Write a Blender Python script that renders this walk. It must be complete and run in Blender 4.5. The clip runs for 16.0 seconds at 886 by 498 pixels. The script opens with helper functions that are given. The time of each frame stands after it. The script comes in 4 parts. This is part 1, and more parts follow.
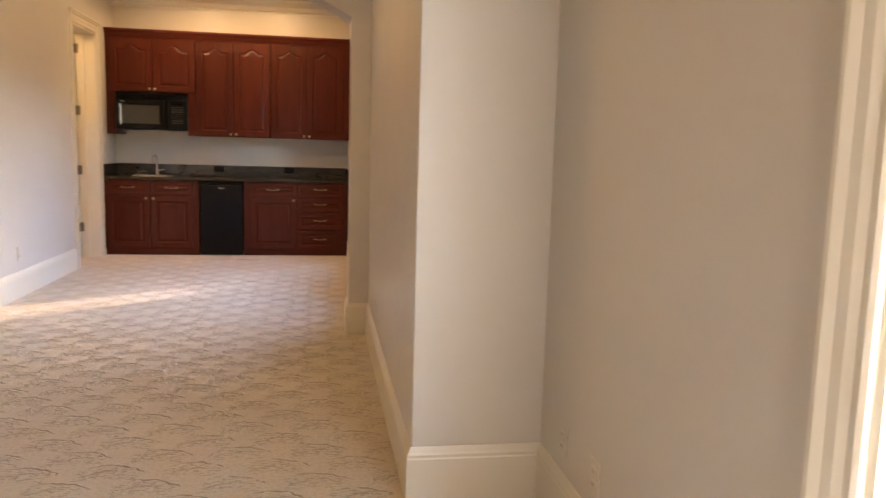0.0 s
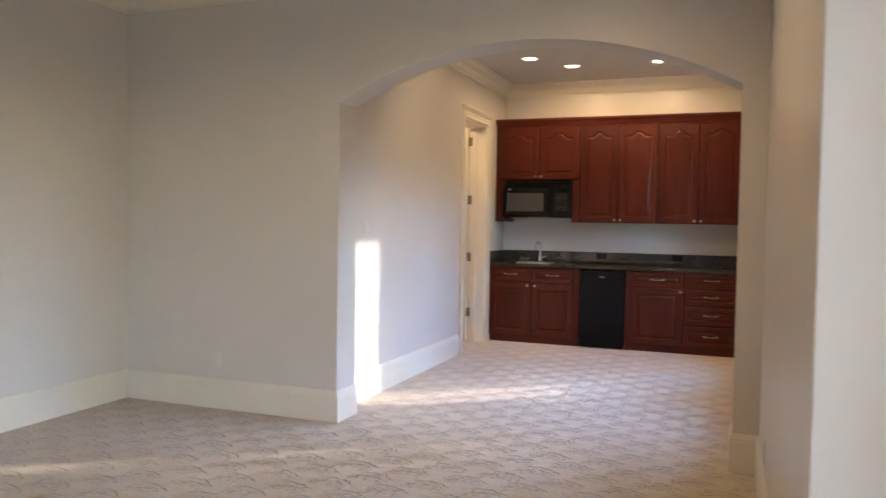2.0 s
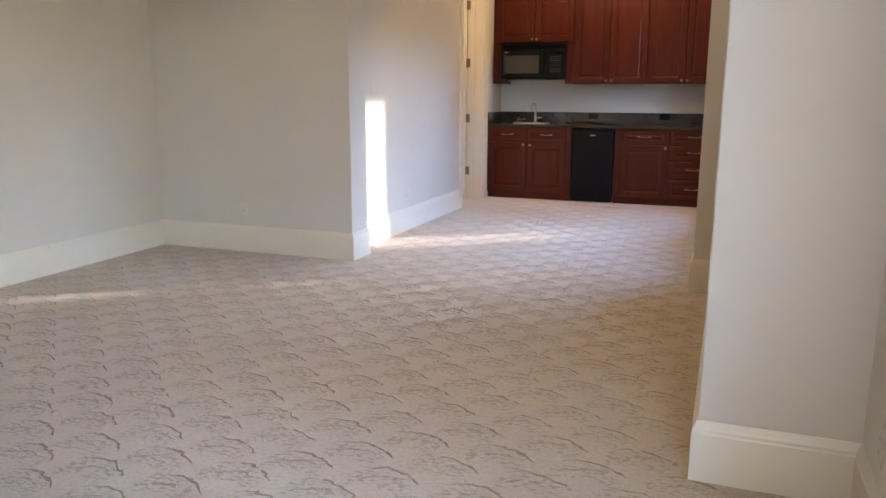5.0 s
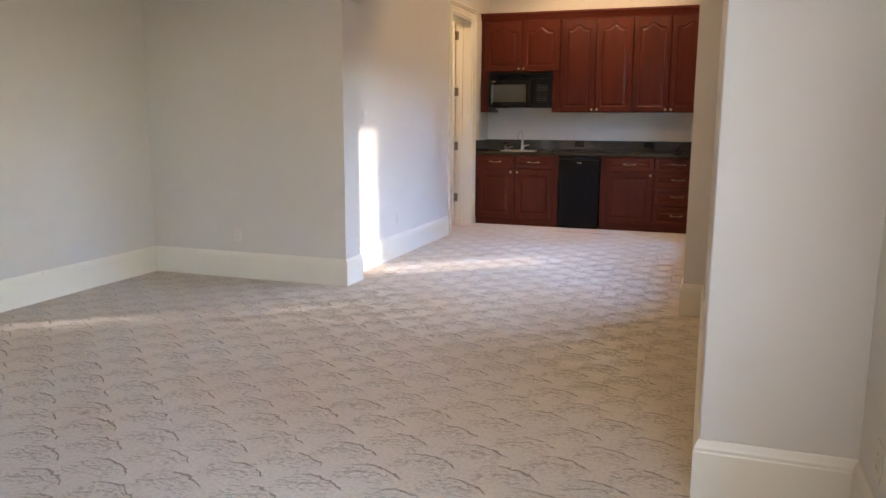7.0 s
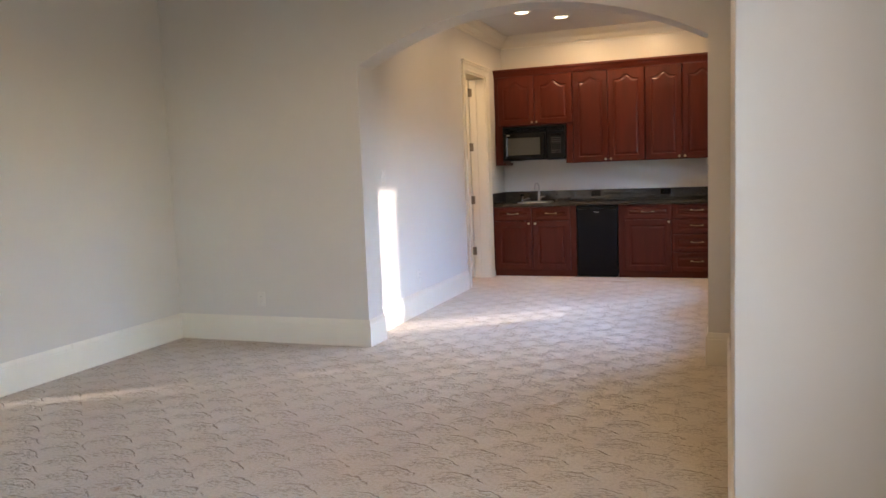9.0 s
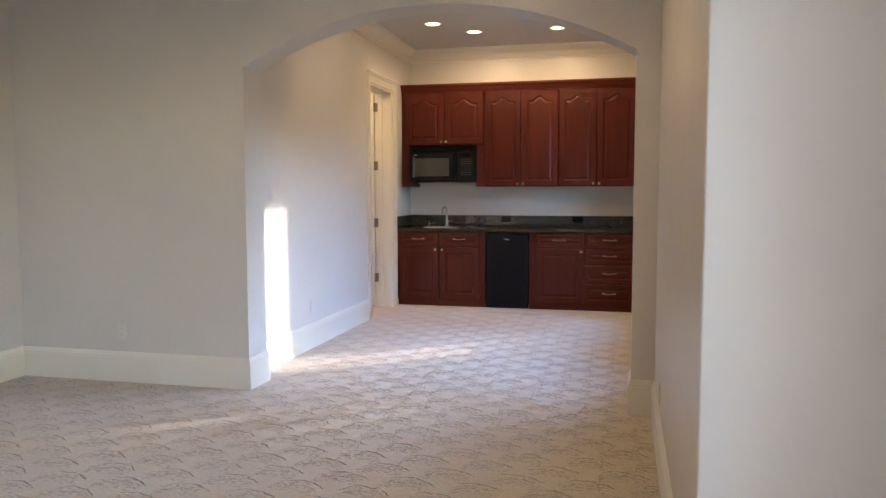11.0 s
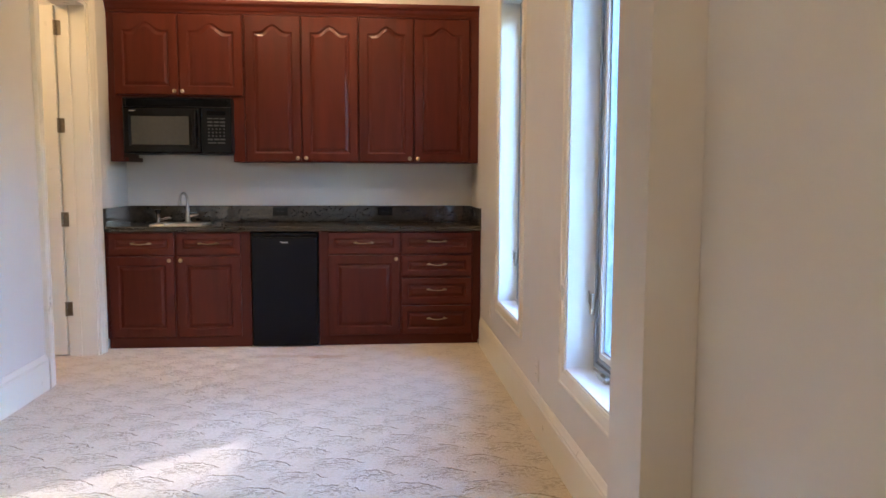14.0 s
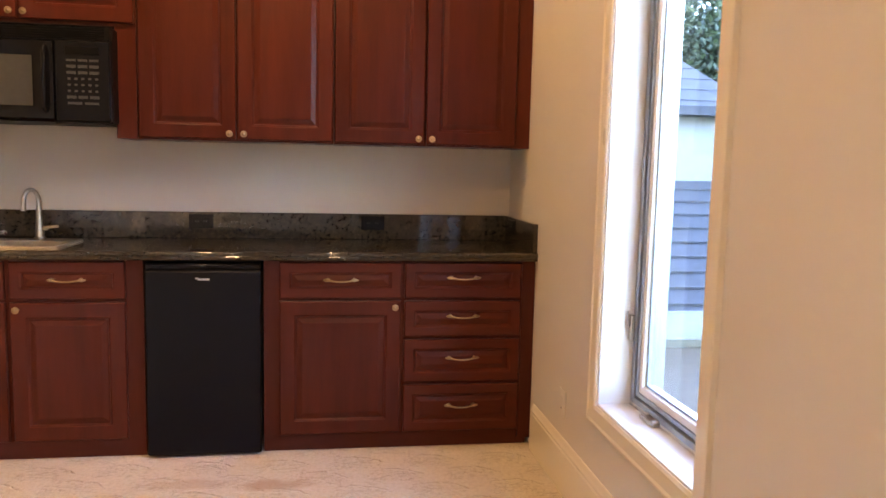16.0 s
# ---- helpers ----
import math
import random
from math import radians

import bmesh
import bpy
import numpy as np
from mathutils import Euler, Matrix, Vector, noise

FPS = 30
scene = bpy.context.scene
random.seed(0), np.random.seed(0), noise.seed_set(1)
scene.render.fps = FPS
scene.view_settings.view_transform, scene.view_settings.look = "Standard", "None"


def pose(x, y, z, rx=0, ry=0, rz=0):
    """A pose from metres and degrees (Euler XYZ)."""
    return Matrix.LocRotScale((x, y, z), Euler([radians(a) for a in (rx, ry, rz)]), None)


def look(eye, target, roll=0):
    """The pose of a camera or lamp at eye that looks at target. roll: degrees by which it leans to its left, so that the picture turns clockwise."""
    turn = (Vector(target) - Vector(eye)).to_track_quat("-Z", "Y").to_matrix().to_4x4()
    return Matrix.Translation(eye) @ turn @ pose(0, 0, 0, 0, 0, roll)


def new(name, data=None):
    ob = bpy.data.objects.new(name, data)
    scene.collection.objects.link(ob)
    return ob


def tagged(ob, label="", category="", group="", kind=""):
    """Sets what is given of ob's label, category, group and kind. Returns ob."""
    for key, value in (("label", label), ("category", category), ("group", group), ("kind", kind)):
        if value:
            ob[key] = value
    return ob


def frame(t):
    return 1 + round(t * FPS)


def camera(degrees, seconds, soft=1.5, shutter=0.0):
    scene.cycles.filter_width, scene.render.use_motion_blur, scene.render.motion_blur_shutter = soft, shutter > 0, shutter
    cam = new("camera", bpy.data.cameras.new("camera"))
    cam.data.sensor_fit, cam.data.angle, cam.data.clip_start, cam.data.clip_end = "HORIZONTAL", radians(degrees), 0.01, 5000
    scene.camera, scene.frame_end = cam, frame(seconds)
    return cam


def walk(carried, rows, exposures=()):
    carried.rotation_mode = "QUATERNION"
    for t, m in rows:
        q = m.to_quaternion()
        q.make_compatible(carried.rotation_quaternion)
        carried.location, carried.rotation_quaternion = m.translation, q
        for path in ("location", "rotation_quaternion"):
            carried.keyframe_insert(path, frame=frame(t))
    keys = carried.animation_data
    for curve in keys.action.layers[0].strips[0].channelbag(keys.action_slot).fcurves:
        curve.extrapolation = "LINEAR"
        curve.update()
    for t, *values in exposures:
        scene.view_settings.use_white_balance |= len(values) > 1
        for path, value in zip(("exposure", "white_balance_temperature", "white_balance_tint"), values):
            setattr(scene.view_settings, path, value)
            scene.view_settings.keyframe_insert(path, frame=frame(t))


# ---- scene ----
cam = camera(60.8, 16.0, shutter=0.2)
PATH = [
    (0, (0.057, 0.185, 1.292), (0.377, 2.142, 1.036), 1.6),
    (0.5, (0.187, 0.391, 1.278), (0.19, 2.373, 1.009), 1.3),
    (1, (0.252, 0.597, 1.329), (0.15, 2.584, 1.12), 2.3),
    (1.5, (0.234, 0.813, 1.31), (-0.111, 2.776, 1.147), 0.2),
    (2, (0.203, 0.925, 1.376), (-0.504, 2.795, 1.304), 0.9),
    (2.5, (0.188, 0.916, 1.311), (-0.77, 2.666, 1.177), -0.4),
    (3, (0.28, 0.617, 1.278), (-0.542, 2.41, 0.945), 0.5),
    (3.5, (0.343, 0.492, 1.295), (-0.439, 2.291, 0.903), 1.6),
    (4, (0.415, 0.426, 1.275), (-0.409, 2.194, 0.831), 0.5),
    (4.5, (0.428, 0.36, 1.283), (-0.296, 2.174, 0.852), -0.0),
    (7, (0.362, 0.214, 1.288), (-0.287, 2.076, 0.952), 0.3),
    (7.5, (0.371, 0.23, 1.272), (-0.247, 2.101, 0.927), -0.9),
    (8, (0.382, 0.243, 1.272), (-0.208, 2.123, 0.93), -1.1),
    (8.5, (0.371, 0.258, 1.24), (-0.225, 2.142, 0.928), -1.0),
    (9, (0.364, 0.183, 1.357), (-0.338, 2.044, 1.151), -2.2),
    (9.5, (0.353, 0.225, 1.331), (-0.209, 2.137, 1.163), -1.0),
    (12, (0.007, 1.602, 1.356), (-0.37, 3.559, 1.197), 1.0),
    (12.5, (-0.109, 2.078, 1.337), (-0.342, 4.056, 1.155), 2.4),
    (13, (-0.245, 2.593, 1.322), (-0.351, 4.58, 1.118), 0.9),
    (13.5, (-0.351, 3.112, 1.306), (-0.289, 5.102, 1.121), -0.1),
    (14, (-0.416, 3.629, 1.29), (-0.238, 5.612, 1.098), 0.2),
    (14.5, (-0.476, 4.196, 1.31), (-0.31, 6.179, 1.108), -0.6),
    (15, (-0.516, 4.781, 1.283), (-0.268, 6.75, 1.034), 0.1),
    (15.5, (-0.533, 5.364, 1.287), (-0.246, 7.329, 1.047), 0.6),
    (16, (-0.555, 5.991, 1.306), (-0.258, 7.957, 1.085), 1.3),
]
walk(cam, [(t, look(eye, target, roll)) for t, eye, target, roll in PATH], [(0.0, 1.95, 9200, 21), (0.5, 1.93, 8400, 18), (1.0, 1.93, 7700, 16), (2.0, 1.93, 7000, 15), (9.5, 1.93, 6900, 14), (12.5, 1.97, 6100, 11), (13.2, 1.93, 6000, 10), (14.0, 2.12, 6600, 12), (15.0, 1.95, 7300, 15), (16.0, 2.35, 9400, 26)])

# ---- world, sun, lamps ----
world = bpy.data.worlds.new("sky")
scene.world = world
world.use_nodes = True
wn = world.node_tree.nodes
sky = wn.new("ShaderNodeTexSky")
sky.sky_type = "NISHITA"
sky.sun_disc = False
sky.sun_elevation = radians(16.7)
sky.sun_rotation = radians(55.7)
sky.air_density, sky.dust_density, sky.ozone_density = 1.0, 0.3, 4.2
wn["Background"].inputs["Strength"].default_value = 2.9
world.node_tree.links.new(sky.outputs[0], wn["Background"].inputs["Color"])

sun_data = bpy.data.lights.new("sun", "SUN")
sun_data.energy, sun_data.angle, sun_data.color = 1.5, radians(1.2), (1.0, 0.95, 0.9)
sun = new("sun", sun_data)
sun.matrix_world = look((8, 5.456, 2.904), (0, 0, 0))


def area_lamp(name, m, sx, sy, power, colour):
    d = bpy.data.lights.new(name, "AREA")
    d.shape, d.size, d.size_y, d.energy, d.color = "RECTANGLE", sx, sy, power, colour
    ob = new(name, d)
    ob.matrix_world = m
    return ob


def spot_lamp(name, eye, target, power, colour, angle, blend=0.6, size=0.04):
    d = bpy.data.lights.new(name, "SPOT")
    d.energy, d.color, d.spot_size, d.spot_blend, d.shadow_soft_size = power, colour, radians(angle), blend, size
    ob = new(name, d)
    ob.matrix_world = look(eye, target)
    return ob


DAY = (0.91, 0.93, 1.0)
WARM = (1.0, 0.73, 0.43)
# daylight in the opening of the side door
area_lamp("daylight_side_door", look((0.965, 0.717, 1.25), (0.45, 1.85, 1.25)), 0.75, 2.3, 9.0, DAY)

# ---- materials ----


def material(name, base=(0.5, 0.5, 0.5), rough=0.5, metal=0.0, spec=0.5):
    m = bpy.data.materials.new(name)
    m.use_nodes = True
    b = m.node_tree.nodes["Principled BSDF"]
    b.inputs["Base Color"].default_value = (*base, 1)
    b.inputs["Roughness"].default_value = rough
    b.inputs["Metallic"].default_value = metal
    b.inputs["Specular IOR Level"].default_value = spec
    return m


class Nodes:
    """Short hand for building node trees."""

    def __init__(self, m):
        self.t = m.node_tree
        self.b = self.t.nodes["Principled BSDF"]

    def put(self, kind, **sets):
        n = self.t.nodes.new(kind)
        for k, v in sets.items():
            if k == "operation":
                n.operation = v
            elif k == "data_type":
                n.data_type = v
        return n

    def link(self, a, b):
        self.t.links.new(a, b)

    def val(self, sock, v):
        if isinstance(v, (int, float)):
            sock.default_value = v
        else:
            self.link(v, sock)

    def math(self, op, a, b=0.0, c=0.0):
        n = self.put("ShaderNodeMath", operation=op)
        for s, v in zip(n.inputs, (a, b, c)):
            self.val(s, v)
        return n.outputs[0]

    def coords(self, scale=(1, 1, 1)):
        tc = self.put("ShaderNodeTexCoord")
        mp = self.put("ShaderNodeMapping")
        mp.inputs["Scale"].default_value = scale
        self.link(tc.outputs["Object"], mp.inputs["Vector"])
        return mp.outputs[0]

    def noise(self, vec, scale, detail=3.0, rough=0.5):
        n = self.put("ShaderNodeTexNoise")
        self.link(vec, n.inputs["Vector"])
        n.inputs["Scale"].default_value, n.inputs["Detail"].default_value = scale, detail
        n.inputs["Roughness"].default_value = rough
        return n.outputs["Fac"]

    def ramp(self, fac, stops):
        n = self.put("ShaderNodeValToRGB")
        e = n.color_ramp.elements
        while len(e) < len(stops):
            e.new(0.5)
        for el, (p, c) in zip(e, stops):
            el.position = p
            el.color = (*c, 1) if len(c) == 3 else c
        self.link(fac, n.inputs[0])
        return n.outputs[0]

    def step(self, v, lo, hi):
        n = self.put("ShaderNodeMapRange")
        n.interpolation_type = "SMOOTHSTEP"
        self.val(n.inputs[0], v)
        n.inputs[1].default_value, n.inputs[2].default_value = lo, hi
        return n.outputs[0]

    def mix(self, fac, a, b):
        n = self.put("ShaderNodeMix", data_type="RGBA")
        self.val(n.inputs["Factor"], fac)
        for s, v in ((n.inputs[6], a), (n.inputs[7], b)):
            if isinstance(v, tuple):
                s.default_value = (*v, 1)
            else:
                self.link(v, s)
        return n.outputs[2]

    def bump(self, height, strength, dist=0.01):
        n = self.put("ShaderNodeBump")
        n.inputs["Strength"].default_value, n.inputs["Distance"].default_value = strength, dist
        self.link(height, n.inputs["Height"])
        self.link(n.outputs[0], self.b.inputs["Normal"])

    def colour(self, c):
        self.link(c, self.b.inputs["Base Color"])

    def rough(self, r):
        self.link(r, self.b.inputs["Roughness"])


def paint(name, base, rough, bump=0.08, spread=0.04, spec=0.5):
    """Rolled wall paint: faint mottling, orange-peel relief, uneven sheen."""
    m = material(name, base, rough, spec=spec)
    n = Nodes(m)
    v = n.coords()
    big = n.noise(v, 1.3, 4)
    lo = tuple(c * (1 - spread) for c in base)
    n.colour(n.ramp(big, [(0.3, lo), (0.7, base)]))
    fine = n.noise(v, 260, 2)
    n.bump(fine, bump, 0.002)
    n.rough(n.math("MULTIPLY_ADD", n.noise(v, 7, 3), 0.12, rough - 0.06))
    return m


WALL = paint("wall_paint", (0.60, 0.55, 0.48), 0.36)
TRIM = paint("trim_paint", (0.70, 0.635, 0.52), 0.30, 0.03, 0.03)
CEIL = paint("ceiling_paint", (0.62, 0.575, 0.51), 0.75, 0.15)
REVEAL = paint("reveal_paint", (0.70, 0.675, 0.61), 0.4, 0.04)


def carpet():
    m = material("carpet", rough=0.95, spec=0.15)
    n = Nodes(m)
    tc = n.put("ShaderNodeTexCoord")
    vec = tc.outputs["Object"]
    warp = n.put("ShaderNodeTexNoise")
    warp.inputs["Scale"].default_value, warp.inputs["Detail"].default_value = 24, 2
    n.link(vec, warp.inputs["Vector"])
    sub = n.put("ShaderNodeVectorMath", operation="SUBTRACT")
    n.link(warp.outputs["Color"], sub.inputs[0])
    sub.inputs[1].default_value = (0.5, 0.5, 0.5)
    sc = n.put("ShaderNodeVectorMath", operation="SCALE")
    n.link(sub.outputs[0], sc.inputs[0])
    sc.inputs["Scale"].default_value = 0.045
    add = n.put("ShaderNodeVectorMath", operation="ADD")
    n.link(vec, add.inputs[0])
    n.link(sc.outputs[0], add.inputs[1])
    xyz = n.put("ShaderNodeSeparateXYZ")
    n.link(add.outputs[0], xyz.inputs[0])
    x, y = xyz.outputs[0], xyz.outputs[1]
    px, py = 0.322, 0.150
    lines = None
    mp = n.put("ShaderNodeMapping")
    mp.inputs["Scale"].default_value = (34, 95, 1)
    n.link(vec, mp.inputs["Vector"])
    dash = n.math("MULTIPLY", n.step(n.noise(mp.outputs[0], 1.0, 1), 0.54, 0.59), 0.62)
    # two sets of staggered arcs, so that each arc may reach into the next row
    for k in (0, 1):
        row = n.math("ADD", n.math("DIVIDE", y, 2 * py), 0.5 * k - 0.2)
        u = n.math("FRACT", n.math("ADD", n.math("DIVIDE", x, px), 0.5 * k + 0.82))
        v = n.math("FRACT", row)
        off = n.math("SUBTRACT", u, 0.42)
        h = n.math("SUBTRACT", 0.66, n.math("MULTIPLY", n.math("MULTIPLY", off, off), 1.15))
        d = n.math("MULTIPLY", n.math("ABSOLUTE", n.math("SUBTRACT", v, h)), 2 * py)
        line = n.math("SUBTRACT", 1.0, n.step(d, 0.0022, 0.0070))
        # arcs are painted darker towards the right, as light shades the loops there
        weight = n.math("MULTIPLY", n.math("MULTIPLY_ADD", n.step(u, 0.1, 0.55), 0.6, 0.4), n.math("MULTIPLY", n.step(u, 0.12, 0.2), n.math("SUBTRACT", 1.0, n.step(u, 0.82, 0.9))))
        line = n.math("MULTIPLY", n.math("MULTIPLY", line, weight), n.step(n.noise(vec, 24, 2), 0.34, 0.46))
        # short dashes of cut loops under each arc
        below = n.math("SUBTRACT", h, v)
        zone = n.math("MULTIPLY", n.math("MULTIPLY", n.step(below, 0.03, 0.08), n.math("SUBTRACT", 1.0, n.step(below, 0.36, 0.46))), n.math("MULTIPLY", n.step(u, 0.05, 0.15), n.math("SUBTRACT", 1.0, n.step(u, 0.72, 0.86))))
        # a shorter second line inside each arc
        h2 = n.math("SUBTRACT", h, n.math("MULTIPLY_ADD", n.step(u, 0.2, 0.6), -0.08, 0.24))
        d2 = n.math("MULTIPLY", n.math("ABSOLUTE", n.math("SUBTRACT", v, h2)), 2 * py)
        inner = n.math("MULTIPLY", n.math("SUBTRACT", 1.0, n.step(d2, 0.002, 0.007)), n.math("MULTIPLY", n.step(u, 0.12, 0.2), n.math("SUBTRACT", 1.0, n.step(u, 0.6, 0.7))))
        inner = n.math("MULTIPLY", n.math("MULTIPLY", inner, 0.75), n.step(n.noise(vec, 31, 2), 0.4, 0.5))
        line = n.math("MAXIMUM", line, inner)
        both = n.math("MAXIMUM", line, n.math("MULTIPLY", zone, dash))
        lines = both if lines is None else n.math("MAXIMUM", lines, both)
    # the lines are faded towards the cabinets, where light shows their relief less
    line_fade = n.math("MULTIPLY", n.step(n.math("MULTIPLY_ADD", n.noise(vec, 1.7, 3), 1.5, y), 7.3, 9.3), 0.4)
    lines = n.math("MULTIPLY", lines, n.math("SUBTRACT", 1.0, line_fade))
    pile = n.noise(vec, 170, 3, 0.7)
    big = n.noise(vec, 1.1, 5)
    tone = n.ramp(big, [(0.3, (0.56, 0.475, 0.365)), (0.7, (0.635, 0.545, 0.43))])
    tone = n.mix(n.math("MULTIPLY", n.step(pile, 0.4, 0.62), 0.3), tone, (0.43, 0.335, 0.24))
    tone = n.mix(n.math("MULTIPLY", n.step(n.noise(vec, 60, 3, 0.7), 0.42, 0.62), 0.36), tone, (0.40, 0.31, 0.22))
    # the shade in the pattern's grooves is put in as dark brown
    tone = n.mix(n.math("MULTIPLY", lines, 0.58), tone, (0.17, 0.115, 0.07))
    # old spill marks, then two wide faint brown patches
    wob = n.noise(vec, 9, 3)
    for sx, sy, rx, ry, amount in ((-0.77, 9.0, 0.17, 0.06, 0.6), (-1.115, 9.03, 0.2, 0.06, 0.4), (-2.185, 2.695, 0.035, 0.03, 0.6), (-1.5, 3.3, 0.9, 0.5, 0.12), (0.0, 6.6, 0.5, 1.2, 0.12)):
        ox = n.math("DIVIDE", n.math("SUBTRACT", x, sx), rx)
        oy = n.math("DIVIDE", n.math("SUBTRACT", y, sy), ry)
        r = n.math("SQRT", n.math("ADD", n.math("MULTIPLY", ox, ox), n.math("MULTIPLY", oy, oy)))
        r = n.math("ADD", r, n.math("MULTIPLY_ADD", wob, 1.0, -0.5))
        tone = n.mix(n.math("MULTIPLY", n.math("SUBTRACT", 1.0, n.step(r, 0.3, 1.2)), amount), tone, (0.34, 0.19, 0.09))
    n.colour(tone)
    height = n.math("SUBTRACT", n.math("MULTIPLY", pile, 0.25), n.math("MULTIPLY", lines, 0.75))
    n.bump(height, 1.0, 0.012)
    n.b.inputs["Sheen Weight"].default_value = 0.15
    return m


CARPET = carpet()


def wood(name, dark, light, axis):
    """Stained cherry with grain along one axis and a satin lacquer."""
    m = material(name, light, 0.32, spec=0.2)
    n = Nodes(m)
    sc = {"z": (5.5, 5.5, 0.6), "x": (0.6, 5.5, 5.5)}[axis]
    v = n.coords(sc)
    info = n.put("ShaderNodeObjectInfo")
    sh = n.put("ShaderNodeVectorMath", operation="ADD")
    n.link(v, sh.inputs[0])
    mul = n.math("MULTIPLY", info.outputs["Random"], 40)
    n.link(mul, sh.inputs[1])
    g = n.noise(sh.outputs[0], 2.2, 5, 0.6)
    fine = n.noise(sh.outputs[0], 14, 3, 0.6)
    fac = n.math("ADD", n.math("MULTIPLY", g, 0.86), n.math("MULTIPLY", fine, 0.14))
    fac = n.math("ADD", fac, n.math("MULTIPLY_ADD", info.outputs["Random"], 0.16, -0.08))
    n.colour(n.ramp(fac, [(0.22, dark), (0.78, light)]))
    n.bump(fine, 0.05, 0.002)
    n.rough(n.math("MULTIPLY_ADD", g, 0.16, 0.24))
    return m


CHERRY = wood("cherry_upright", (0.050, 0.0084, 0.0044), (0.102, 0.0175, 0.0088), "z")
CHERRY_X = wood("cherry_level", (0.050, 0.0084, 0.0044), (0.102, 0.0175, 0.0088), "x")


def granite():
    m = material("granite", rough=0.05, spec=0.6)
    n = Nodes(m)
    v = n.coords()
    a = n.noise(v, 55, 5, 0.7)
    vo = n.put("ShaderNodeTexVoronoi")
    vo.inputs["Scale"].default_value = 130
    n.link(v, vo.inputs["Vector"])
    big = n.noise(v, 7, 3)
    tone = n.ramp(a, [(0.34, (0.016, 0.013, 0.010)), (0.54, (0.030, 0.023, 0.016)), (0.72, (0.060, 0.046, 0.031))])
    tone = n.mix(n.math("MULTIPLY", n.step(vo.outputs["Distance"], 0.25, 0.1), 0.25), tone, (0.01, 0.01, 0.01))
    tone = n.mix(n.math("MULTIPLY", n.step(big, 0.45, 0.75), 0.4), tone, (0.035, 0.027, 0.02))
    n.colour(tone)
    return m


GRANITE = granite()


def plain(name, base, rough, metal=0.0, grain=0.06, scale=40.0, spec=0.5):
    m = material(name, base, rough, metal, spec)
    n = Nodes(m)
    v = n.coords()
    f = n.noise(v, scale, 3)
    n.colour(n.ramp(f, [(0.3, tuple(c * (1 - grain) for c in base)), (0.7, tuple(min(1, c * (1 + grain)) for c in base))]))
    n.rough(n.math("MULTIPLY_ADD", n.noise(v, scale * 0.2, 3), 0.14, rough - 0.07))
    return m


BLACK = plain("black_enamel", (0.004, 0.004, 0.005), 0.4, spec=0.14)
GLOSS = plain("black_gloss", (0.004, 0.004, 0.005), 0.1, spec=0.2)
DARKGLASS = plain("oven_glass", (0.05, 0.047, 0.040), 0.10, spec=0.3)
KEYGREY = plain("key_grey", (0.035, 0.035, 0.035), 0.5)
SILVER = plain("silver_mark", (0.7, 0.7, 0.7), 0.3, 1.0)
NICKEL = plain("brushed_nickel", (0.46, 0.42, 0.36), 0.3, 1.0, 0.1, 90)
BRASS = plain("antique_brass", (0.46, 0.37, 0.25), 0.32, 1.0, 0.15, 120)
CHROME = plain("chrome", (0.75, 0.75, 0.75), 0.1, 1.0)
STEEL = plain("sink_steel", (0.48, 0.45, 0.41), 0.3, 1.0, 0.08, 60)
PLATE = plain("plate_plastic", (0.62, 0.57, 0.49), 0.4)
SLOT = plain("slot_dark", (0.03, 0.03, 0.03), 0.6)
HINGE = plain("hinge_metal", (0.24, 0.20, 0.15), 0.35, 1.0, 0.15, 80)
ALU = plain("window_track", (0.30, 0.36, 0.42), 0.35, 0.6, 0.1, 30)
GASKET = plain("gasket", (0.05, 0.055, 0.06), 0.6)
SASH = paint("sash_paint", (0.66, 0.645, 0.59), 0.35, 0.02)


def glass():
    m = material("window_glass")
    t = m.node_tree
    t.nodes.remove(t.nodes["Principled BSDF"])
    out = t.nodes["Material Output"]
    tr, gl, lw, mx, pw = (t.nodes.new(k) for k in ("ShaderNodeBsdfTransparent", "ShaderNodeBsdfGlossy", "ShaderNodeLayerWeight", "ShaderNodeMixShader", "ShaderNodeMath"))
    gl.inputs["Roughness"].default_value = 0.02
    # blue tint put in to dim the view outside
    tr.inputs["Color"].default_value = (0.72, 0.79, 0.86, 1)
    pw.operation = "POWER"
    pw.inputs[1].default_value = 5.0
    lw.inputs["Blend"].default_value = 0.5
    t.links.new(lw.outputs["Facing"], pw.inputs[0])
    sc = t.nodes.new("ShaderNodeMath")
    sc.operation = "MULTIPLY_ADD"
    sc.inputs[1].default_value, sc.inputs[2].default_value = 0.5, 0.02
    t.links.new(pw.outputs[0], sc.inputs[0])
    t.links.new(sc.outputs[0], mx.inputs[0])
    t.links.new(tr.outputs[0], mx.inputs[1])
    t.links.new(gl.outputs[0], mx.inputs[2])
    t.links.new(mx.outputs[0], out.inputs["Surface"])
    return m


GLASS = glass()


def glow(name, colour, strength):
    m = material(name, (0.8, 0.8, 0.8), 0.5)
    b = m.node_tree.nodes["Principled BSDF"]
    b.inputs["Emission Color"].default_value = (*colour, 1)
    b.inputs["Emission Strength"].default_value = strength
    return m


BULB = glow("lamp_lens", (1.0, 0.86, 0.66), 2)

# ---- building blocks ----


def part(name, bm, mat, parent=None, label=""):
    """One bmesh as one mesh object, under a thing or a part."""
    me = bpy.data.meshes.new(name)
    bm.normal_update()
    bm.to_mesh(me)
    bm.free()
    me.materials.append(mat)
    ob = new(name, me)
    if parent:
        ob.parent = parent
    if label:
        tagged(ob, label)
    return ob


